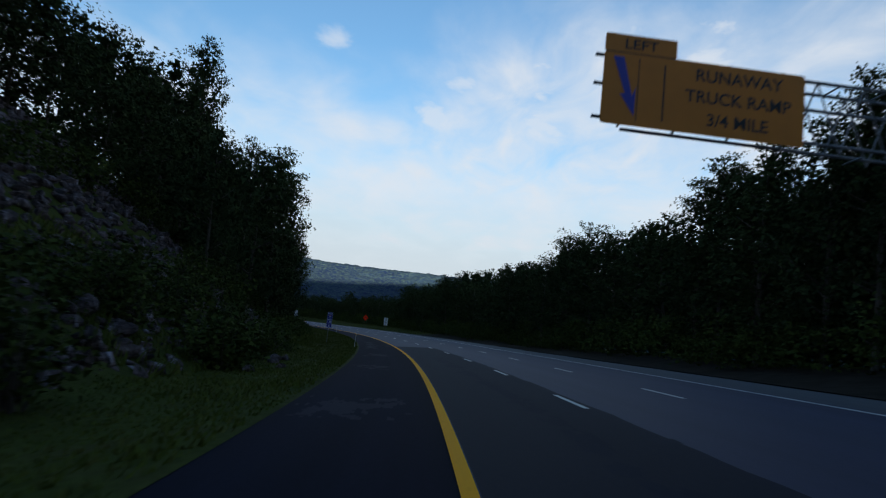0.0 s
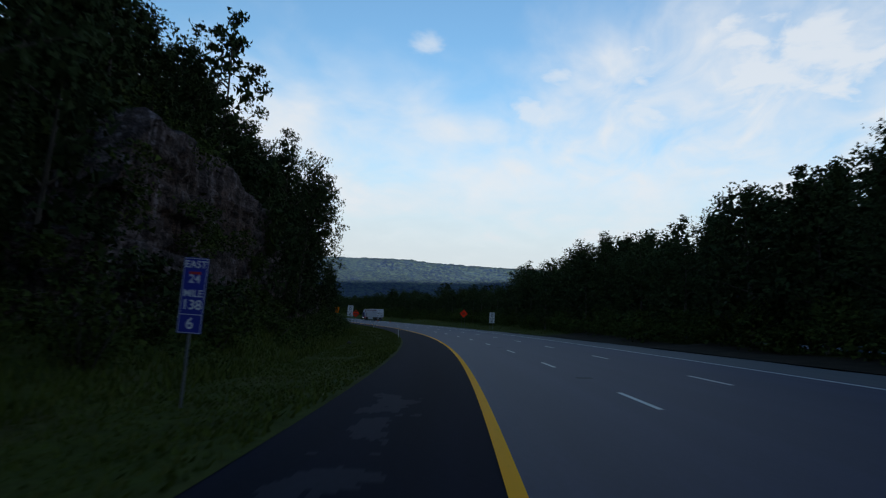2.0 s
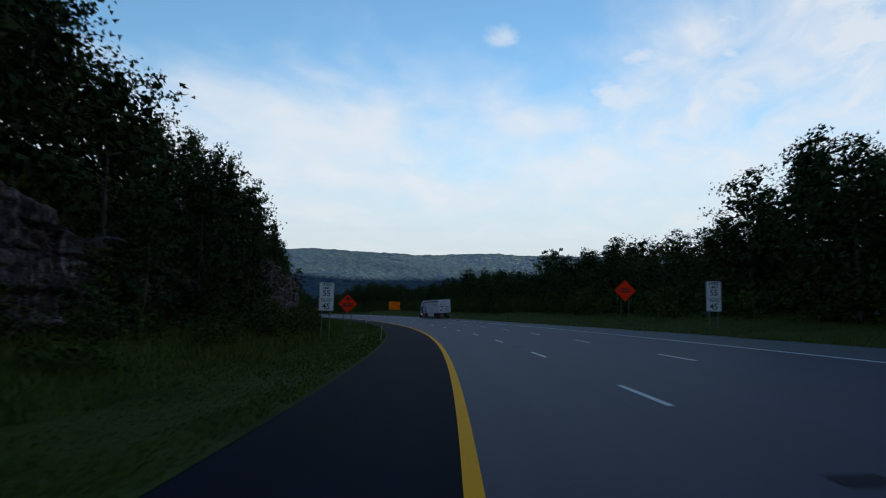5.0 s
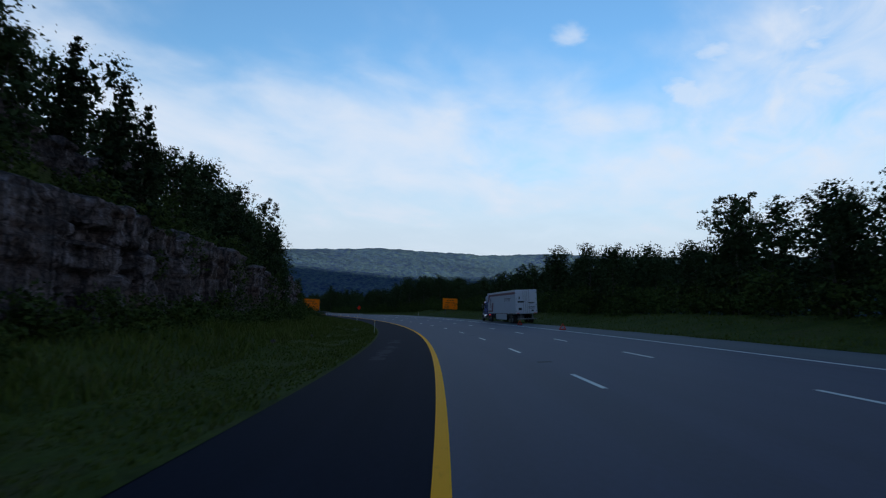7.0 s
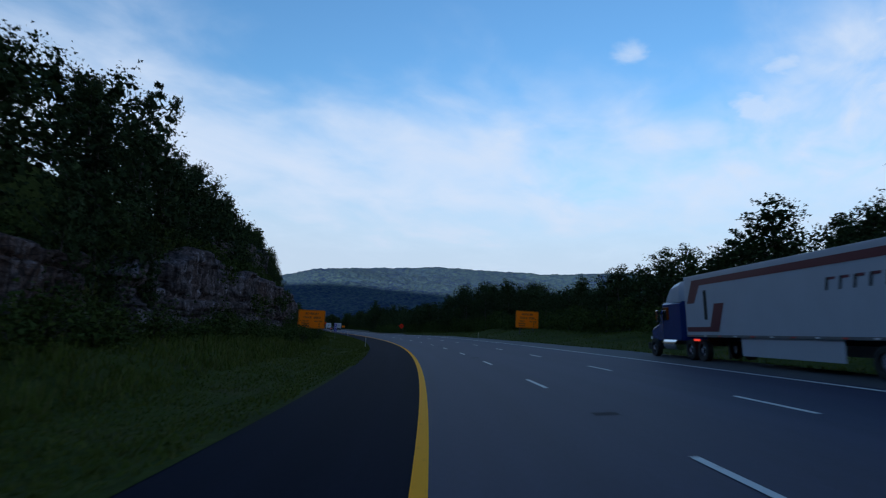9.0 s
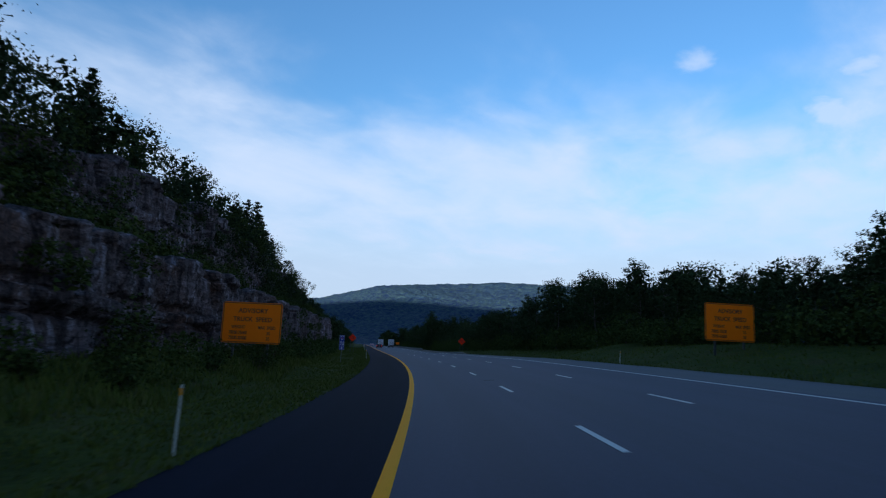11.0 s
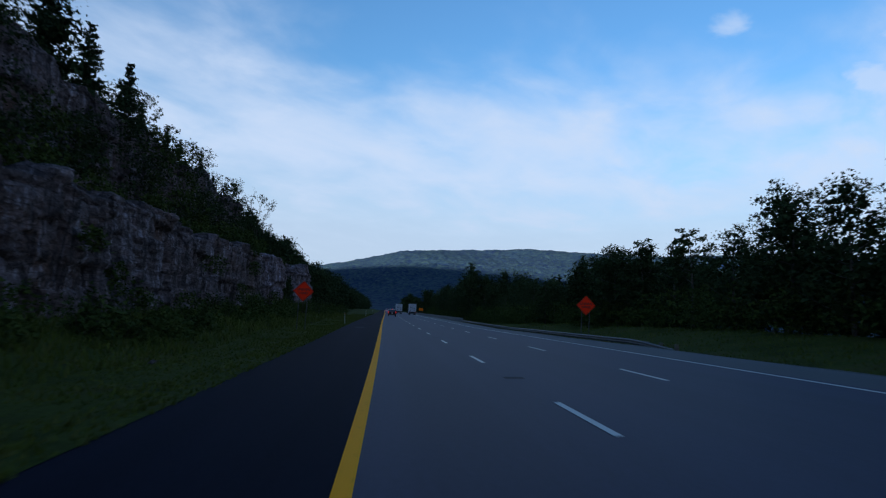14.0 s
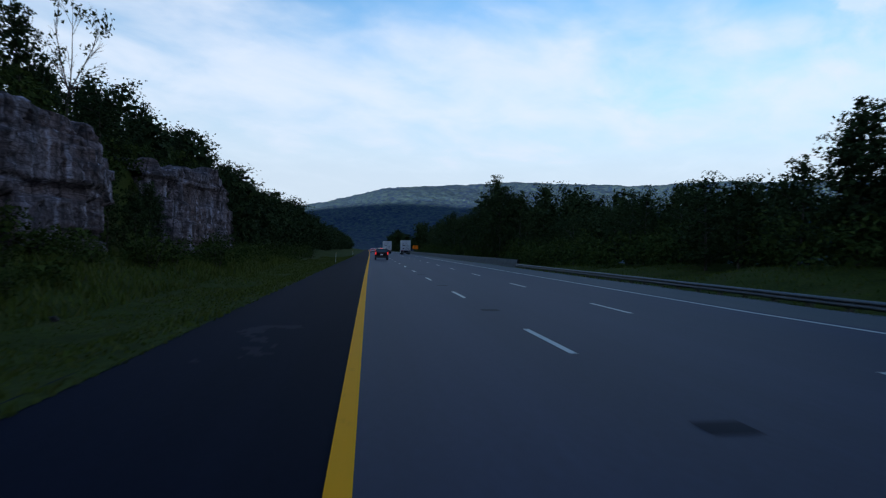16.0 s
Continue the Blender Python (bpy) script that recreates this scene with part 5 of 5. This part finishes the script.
for i in range(0, len(bs) - 2, 3):
    seg = bs[i:i + 4]
    S, K = np.meshgrid(np.linspace(seg[0], seg[-1] - 0.02, 4), np.arange(len(prof)), indexing="ij")
    P = lay(S, 15.1 + prof[K, 0], bank(S) * 14 - 0.1 + prof[K, 1])
    ob = mesh_object("concrete_barrier", P.reshape(-1, 3), grid_faces(4, len(prof)), M_CONCRETE)
    tagged(ob, "stained concrete barrier along the road's edge, shade in its colour", "barrier", "barrier segments")

M_DELINEATOR = plain("white_plastic_post", (0.54, 0.54, 0.48), 0.7, vary=0.3, scale=8)
M_AMBER = plain("amber_reflector", (0.75, 0.30, 0.02), 0.35, vary=0.05)
for s_, off in [(p, -3.75) for p in (55.2, 126.2, 196.2, 266.2, 336.6, 407.1, 480.5, 548, 618)] + [(376, 17.0), (306, 17.2)]:
    root = new("delineator_post")
    root.matrix_basis = place_at(s_, off, float(earth(s_, off)), rt.uniform(-12, 12)) @ pose(0, 0, 0, rt.uniform(-4, 4), rt.uniform(-5, 5), 0)
    bm = bmesh.new()
    tube(bm, [(0, 0, -0.2), (0, 0, 0.6), (0, 0, 1.18)], [0.025, 0.025, 0.022], 8)
    bmesh.ops.scale(bm, vec=(1, 0.45, 1), verts=bm.verts)
    part("stake", bm, M_DELINEATOR, root)
    bar("reflector", 0, 1.06, 0.05, 0.12, M_AMBER, root, -0.024)
    tagged(root, "thin white plastic delineator post in the grass", "post", "delineator posts")

# ---- vehicles ----
M_TRAILER = plain("trailer_white_paint", (0.46, 0.48, 0.54), 0.35, vary=0.07, scale=0.8)
M_CAB_BLUE = plain("cab_blue_paint", (0.010, 0.036, 0.17), 0.25, vary=0.1)
M_RED_STRIPE = plain("maroon_stripe", (0.13, 0.014, 0.028), 0.4, vary=0.1)
M_CHROME = plain("chrome", (0.75, 0.75, 0.76), 0.12, 1.0, vary=0.05)
M_TYRE = plain("tyre_rubber", (0.018, 0.018, 0.018), 0.85, vary=0.2)
M_GLASS = plain("dark_window_glass", (0.012, 0.014, 0.016), 0.05, vary=0.05, spec=0.8)
M_UNDER = plain("chassis_black", (0.015, 0.015, 0.016), 0.8, vary=0.2)
M_SUV = plain("dark_maroon_paint", (0.022, 0.011, 0.012), 0.22, vary=0.08)
M_REFLECT_RED = plain("red_reflector", (0.62, 0.03, 0.012), 0.4, vary=0.05)


def lamp_material(name, col, power):
    m, nt, b = material(name, 0.3)
    b.inputs["Base Color"].default_value = (*col, 1)
    b.inputs["Emission Color"].default_value, b.inputs["Emission Strength"].default_value = (*col, 1), power
    return m


M_TAIL = lamp_material("tail_lamp", (0.9, 0.03, 0.02), 0.7)
M_MARKER = lamp_material("marker_lamp", (0.9, 0.06, 0.03), 0.8)


def wheel(parent, x, y, r, width, dish=0.3):
    side = 1 if x > 0 else -1
    bm = bmesh.new()
    prof = [(r * 0.60, -width / 2), (r * 0.93, -width / 2), (r, -width * 0.36), (r, width * 0.36), (r * 0.93, width / 2), (r * 0.60, width / 2)]
    rings = [[bm.verts.new((x + b, y + a * math.cos(t), r + a * math.sin(t))) for t in [2 * math.pi * k / 24 for k in range(24)]] for a, b in prof]
    for p, q in zip(rings, rings[1:] + rings[:1]):
        for k in range(24):
            bm.faces.new((p[k], p[(k + 1) % 24], q[(k + 1) % 24], q[k]))
    bmesh.ops.recalc_face_normals(bm, faces=bm.faces)
    tyre = part("tyre", bm, M_TYRE, parent)
    bm = bmesh.new()
    for rr, yy, d in ((r * 0.60, 0.0, width * 0.5), (r * 0.28, side * width * dish, width * 0.35)):
        bmesh.ops.create_cone(bm, cap_ends=True, segments=18, radius1=rr, radius2=rr * 0.9, depth=d, matrix=Matrix.Translation((x + yy, y, r)) @ pose(0, 0, 0, 0, 90 * side, 0))
    part("rim", bm, M_CHROME, tyre)
    return tyre


def loft(bm, sections):
    """Joins cross-sections (lists of equal length) into one closed shell."""
    rings = [[bm.verts.new(p) for p in sec] for sec in sections]
    n = len(rings[0])
    for a, b in zip(rings, rings[1:]):
        for k in range(n):
            bm.faces.new((a[k], a[(k + 1) % n], b[(k + 1) % n], b[k]))
    bm.faces.new(rings[0][::-1])
    bm.faces.new(rings[-1])
    bmesh.ops.recalc_face_normals(bm, faces=bm.faces)
    return bm


def trailer(root, length, decor=True):
    w, zb, zt = 2.6, 1.18, 4.08
    bm = bmesh.new()
    box(bm, (w, length, zt - zb), (0, length / 2, (zb + zt) / 2), 0.03)
    body = part("trailer_body", bm, M_TRAILER, root, "long white box trailer")
    for x in (-0.635, 0.635):
        bm = bmesh.new()
        box(bm, (1.22, 0.03, zt - zb - 0.24), (x, -0.012, (zb + zt) / 2 + 0.01), 0.008)
        door = part("door", bm, M_TRAILER, root)
        for dx in (-0.12, 0.12):
            bm = bmesh.new()
            tube(bm, [(x * 0.35 + dx, -0.05, zb + 0.1), (x * 0.35 + dx, -0.05, zt - 0.1)], [0.018, 0.018], 6)
            part("lock_rod", bm, M_STEEL, door)
        for k in range(4):
            bar("hinge", x + (0.57 if x > 0 else -0.57), zb + 0.35 + 0.72 * k, 0.12, 0.07, M_STEEL, door, -0.032, 0.02)
    for x, z, wd, hg in ((-0.62, 2.62, 0.78, 0.20), (0.62, 2.50, 0.74, 0.10), (0.62, 2.36, 0.60, 0.035), (0.62, 1.98, 0.74, 0.07), (0.62, 1.82, 0.70, 0.07), (-0.82, 3.1, 0.12, 0.34), (-0.75, 1.75, 0.40, 0.30), (0.75, 1.55, 0.30, 0.16)):
        bar("marking_bar", x, z, wd, hg, M_BLACK if hg < 0.25 else M_UNDER, root, -0.031, 0.006)
    for x in (-1.12, -0.95, 0.95, 1.12):
        bar("tail_lamp", x, zb + 0.05, 0.11, 0.09, M_REFLECT_RED, root, -0.04, 0.03)
    bm = bmesh.new()
    box(bm, (2.3, 0.12, 0.12), (0, -0.02, 0.55), 0.015)
    for x in (-0.7, 0.7):
        box(bm, (0.10, 0.12, 0.60), (x, 0.0, 0.86))
    part("underride_guard", bm, M_STEEL, root)
    bm = bmesh.new()
    box(bm, (1.1, length - 1.0, 0.22), (0, length / 2, 1.04))
    part("frame_rail", bm, M_UNDER, root)
    for y in (2.0, 3.28):
        for x in (-1.12, -0.80, 0.80, 1.12):
            wheel(root, x, y, 0.51, 0.27)
    bm = bmesh.new()
    box(bm, (2.2, 0.14, 0.14), (0, 2.0, 0.51))
    box(bm, (2.2, 0.14, 0.14), (0, 3.28, 0.51))
    part("axle", bm, M_UNDER, root)
    for x in (-1.25, 1.25):
        bm = bmesh.new()
        box(bm, (0.03, 6.2, 0.78), (x, 8.0, 0.80), 0.008)
        part("side_skirt", bm, M_TRAILER, root)
        bm = bmesh.new()
        box(bm, (0.04, length - 0.05, 0.10), (x * 1.045, length / 2, zb + 0.02))
        part("bottom_rail", bm, M_STEEL, root)
        bm = bmesh.new()
        box(bm, (0.10, 0.10, 1.0), (x * 0.7, 12.9, 0.68))
        part("landing_leg", bm, M_UNDER, root)
    for i in range(12):
        bar_ = bmesh.new()
        box(bar_, (0.012, 0.22, 0.05), (-1.345, 0.7 + i * (length - 1.4) / 11, zb + 0.02))
        part("reflective_strip", bar_, M_REFLECT_RED if i % 2 else M_SIGN_WHITE, root)
    if decor:
        def slab(name, y0, z0, y1, z1, y2, z2, y3, z3, mat):
            for sx in (-1, 1):
                bm_ = bmesh.new()
                a = [bm_.verts.new((sx * 1.303, y, z)) for y, z in ((y0, z0), (y1, z1), (y2, z2), (y3, z3))]
                b_ = [bm_.verts.new((sx * 1.312, v.co.y, v.co.z)) for v in a]
                bm_.faces.new(a)
                bm_.faces.new(b_[::-1])
                for i in range(4):
                    bm_.faces.new((a[i], a[(i + 1) % 4], b_[(i + 1) % 4], b_[i]))
                bmesh.ops.recalc_face_normals(bm_, faces=bm_.faces)
                part(name, bm_, mat, root)
        L = length
        slab("stripe", 0.05, 3.84, L - 0.9, 3.84, L - 0.9, 3.56, 0.05, 3.56, M_RED_STRIPE)
        slab("stripe", L - 0.9, 3.84, L - 0.2, 2.75, L - 1.0, 2.75, L - 1.7, 3.60, M_RED_STRIPE)
        slab("stripe", L - 0.1, 1.62, L - 3.3, 1.62, L - 3.3, 1.40, L - 0.1, 1.40, M_RED_STRIPE)
        slab("stripe", L - 3.3, 1.42, L - 3.9, 2.65, L - 3.0, 2.65, L - 2.5, 1.62, M_RED_STRIPE)
        slab("emblem_bar", L - 2.3, 3.30, L - 2.0, 3.30, L - 2.0, 1.95, L - 2.3, 1.95, M_UNDER)
        for i in range(5):
            y = 5.4 - i * 0.66
            slab("emblem_stroke", y, 3.16, y - 0.12, 3.16, y - 0.02, 2.74, y + 0.10, 2.74, M_UNDER)
            slab("emblem_stroke", y - 0.12, 3.16, y - 0.44, 3.16, y - 0.42, 3.07, y - 0.10, 3.07, M_RED_STRIPE)
    return body


def tractor(root, y0):
    """Sleeper cab ahead of the trailer's nose at y0."""
    def rect(y, x, z0, z1, r=0.12):
        return [(-x, y, z0), (x, y, z0), (x, y, z1 - r), (x - r, y, z1), (-x + r, y, z1), (-x, y, z1 - r)]
    bm = bmesh.new()
    loft(bm, [rect(y0 + 0.7, 1.2, 0.95, 2.95), rect(y0 + 3.0, 1.2, 0.95, 2.95), rect(y0 + 3.7, 1.1, 0.95, 2.2), rect(y0 + 3.75, 1.05, 0.9, 1.95), rect(y0 + 5.3, 0.95, 0.85, 1.60), rect(y0 + 5.55, 0.85, 0.85, 1.35)])
    part("cab", bm, M_CAB_BLUE, root, "blue sleeper cab")
    bm = bmesh.new()
    loft(bm, [rect(y0 + 0.72, 1.19, 2.9, 3.95, 0.2), rect(y0 + 1.9, 1.15, 2.9, 3.85, 0.25), rect(y0 + 2.9, 1.0, 2.9, 3.25, 0.2), rect(y0 + 3.2, 0.9, 2.9, 3.0, 0.05)])
    part("roof_fairing", bm, M_TRAILER, root, "white roof fairing")
    bm = bmesh.new()
    v = [(-0.98, y0 + 3.06, 2.88), (0.98, y0 + 3.06, 2.88), (1.0, y0 + 3.72, 2.12), (-1.0, y0 + 3.72, 2.12)]
    f = bm.faces.new([bm.verts.new(Vector(p) + Vector((0, 0.03, 0.03))) for p in v])
    g = bmesh.ops.extrude_face_region(bm, geom=[f])
    bmesh.ops.translate(bm, verts=[q for q in g["geom"] if isinstance(q, bmesh.types.BMVert)], vec=(0, 0.012, 0.012))
    part("windscreen", bm, M_GLASS, root)
    for x in (-1, 1):
        bm = bmesh.new()
        box(bm, (0.02, 0.85, 0.70), (x * 1.205, y0 + 2.55, 2.35), 0.008)
        part("side_window", bm, M_GLASS, root)
        bm = bmesh.new()
        tube(bm, [(x * 1.0, y0 + 1.3, 0.75), (x * 1.0, y0 + 2.9, 0.75)], [0.31, 0.31], 16)
        part("fuel_tank", bm, M_CHROME, root)
        bm = bmesh.new()
        box(bm, (0.10, 0.24, 0.62), (x * 1.42, y0 + 3.2, 2.25), 0.03)
        box(bm, (0.25, 0.05, 0.05), (x * 1.28, y0 + 3.2, 2.40))
        part("mirror", bm, M_CHROME, root)
        bar_ = bmesh.new()
        box(bar_, (0.04, 0.55, 0.10), (x * 1.24, y0 - 1.1, 1.0))
        part("marker_lamp", bar_, M_MARKER, root)
        bm = bmesh.new()
        box(bm, (0.22, 0.12, 0.16), (x * 0.86, y0 + 5.48, 1.05), 0.03)
        part("headlight", bm, M_SIGN_WHITE, root)
        for y in (y0 - 1.5, y0 - 0.2):
            wheel(root, x * 1.05, y, 0.51, 0.30)
        wheel(root, x * 1.05, y0 + 4.5, 0.51, 0.30)
    bm = bmesh.new()
    box(bm, (0.9, 7.0, 0.25), (0, y0 + 1.6, 0.82))
    box(bm, (2.2, 0.25, 0.38), (0, y0 + 5.55, 0.58), 0.05)
    part("chassis", bm, M_UNDER, root)


def stand(root, s, off, tilt=True):
    k = float(bank(s))
    root.matrix_basis = Matrix.Translation(lay(s, off, k * off + 0.002)) @ pose(0, 0, 0, 0, -math.degrees(math.atan(k)) if tilt else 0, math.degrees(heading(s + 6)))


rig = new("semi_truck")
trailer(rig, 16.15)
tractor(rig, 16.35)
stand(rig, 280.6, 14.0)
rig.matrix_basis = rig.matrix_basis @ Matrix.Diagonal((1, 1, 0.965, 1))
tagged(rig, "white trailer with maroon stripe, blue cab, parked on the shoulder", "truck")

far_rig = new("semi_truck")
trailer(far_rig, 16.15, False)
stand(far_rig, 685, 5.9)
tractor(far_rig, 16.35)
tagged(far_rig, "distant white box trailer in the middle lane", "truck")
van = new("box_truck")
trailer(van, 7.5, False)
tractor(van, 7.7)
stand(van, 657, 10.4)
tagged(van, "white box truck standing on the far shoulder", "truck")


def estate(name, s, off, paint, label):
    root = new(name)
    def sec(y, x, z0, z1, r):
        return [(-x * 0.94, y, z0), (x * 0.94, y, z0), (x, y, z0 + 0.12), (x, y, z1 - r), (x - r, y, z1), (-x + r, y, z1), (-x, y, z1 - r), (-x, y, z0 + 0.12)]
    bm = bmesh.new()
    loft(bm, [sec(0.0, 0.90, 0.42, 1.02, 0.06), sec(0.10, 0.97, 0.34, 1.08, 0.06), sec(2.4, 0.98, 0.30, 1.05, 0.06), sec(3.4, 0.98, 0.30, 1.05, 0.08), sec(4.5, 0.94, 0.32, 0.92, 0.12), sec(4.75, 0.82, 0.40, 0.78, 0.14)])
    part("body", bm, paint, root)
    bm = bmesh.new()
    loft(bm, [sec(0.12, 0.90, 1.0, 1.12, 0.04), sec(0.36, 0.84, 1.0, 1.70, 0.12), sec(0.9, 0.84, 1.0, 1.76, 0.14), sec(2.4, 0.82, 1.0, 1.72, 0.14), sec(3.45, 0.86, 1.0, 1.06, 0.03)])
    part("cabin", bm, paint, root)
    bm = bmesh.new()
    v = [(-0.76, 0.14, 1.14), (0.76, 0.14, 1.14), (0.68, 0.325, 1.60), (-0.68, 0.325, 1.60)]
    f = bm.faces.new([bm.verts.new((x, y - 0.02, z)) for x, y, z in v])
    g = bmesh.ops.extrude_face_region(bm, geom=[f])
    bmesh.ops.translate(bm, verts=[q for q in g["geom"] if isinstance(q, bmesh.types.BMVert)], vec=(0, 0.012, 0))
    bmesh.ops.recalc_face_normals(bm, faces=bm.faces)
    part("rear_window", bm, M_GLASS, root)
    for x in (-1, 1):
        bm = bmesh.new()
        box(bm, (0.18, 0.10, 0.36), (x * 0.86, 0.03, 0.98), 0.03)
        part("tail_lamp", bm, M_TAIL, root)
        bm = bmesh.new()
        box(bm, (0.03, 2.1, 0.36), (x * 0.86, 1.75, 1.36), 0.01)
        part("side_window", bm, M_GLASS, root)
        bm = bmesh.new()
        tube(bm, [(x * 0.68, 0.7, 1.80), (x * 0.68, 2.4, 1.78)], [0.02, 0.02], 6)
        part("roof_rail", bm, M_UNDER, root)
        for y in (0.95, 3.75):
            wheel(root, x * 0.86, y, 0.37, 0.24)
    bar("brake_lamp", 0, 1.69, 0.40, 0.035, M_TAIL, root, 0.30, 0.04)
    bm = bmesh.new()
    box(bm, (1.85, 0.14, 0.24), (0, 0.0, 0.50), 0.05)
    part("bumper", bm, M_UNDER, root)
    bar("number_plate", 0, 0.80, 0.32, 0.16, M_SIGN_WHITE, root, 0.0, 0.02)
    stand(root, s, off)
    return tagged(root, label, "car")


estate("suv", 566, 1.85, M_SUV, "dark maroon sport utility vehicle with lit tail lamps")
estate("car", 713, 1.3, M_TRAILER, "distant white car beside the yellow line")


def warning_triangle(s, off):
    root = new("warning_triangle")
    k = float(bank(s))
    root.matrix_basis = Matrix.Translation(lay(s, off, k * off)) @ pose(0, 0, 0, 0, 0, math.degrees(heading(s)) + 8)
    for i in range(3):
        a, b = radians(90 + 120 * i), radians(210 + 120 * i)
        r = 0.29
        p, q = Vector((r * math.cos(a), 0, 0.22 + r * math.sin(a))), Vector((r * math.cos(b), 0, 0.22 + r * math.sin(b)))
        bm = bmesh.new()
        m = Matrix.Translation((p + q) / 2) @ pose(0, 0, 0, 0, -math.degrees(math.atan2((q - p).z, (q - p).x)), 0)
        box(bm, ((q - p).length + 0.05, 0.015, 0.075), (0, 0, 0), 0.005)
        bmesh.ops.transform(bm, matrix=m, verts=bm.verts)
        part("reflector_arm", bm, M_REFLECT_RED, root)
    bm = bmesh.new()
    box(bm, (0.5, 0.05, 0.03), (0, 0, 0.03), 0.008)
    box(bm, (0.05, 0.4, 0.03), (0, 0, 0.018), 0.008)
    part("foot", bm, M_UNDER, root)
    return tagged(root, "red reflective warning triangle behind the parked truck", "warning triangle", "warning triangles")


warning_triangle(274.5, 11.64)
warning_triangle(257.2, 11.25)
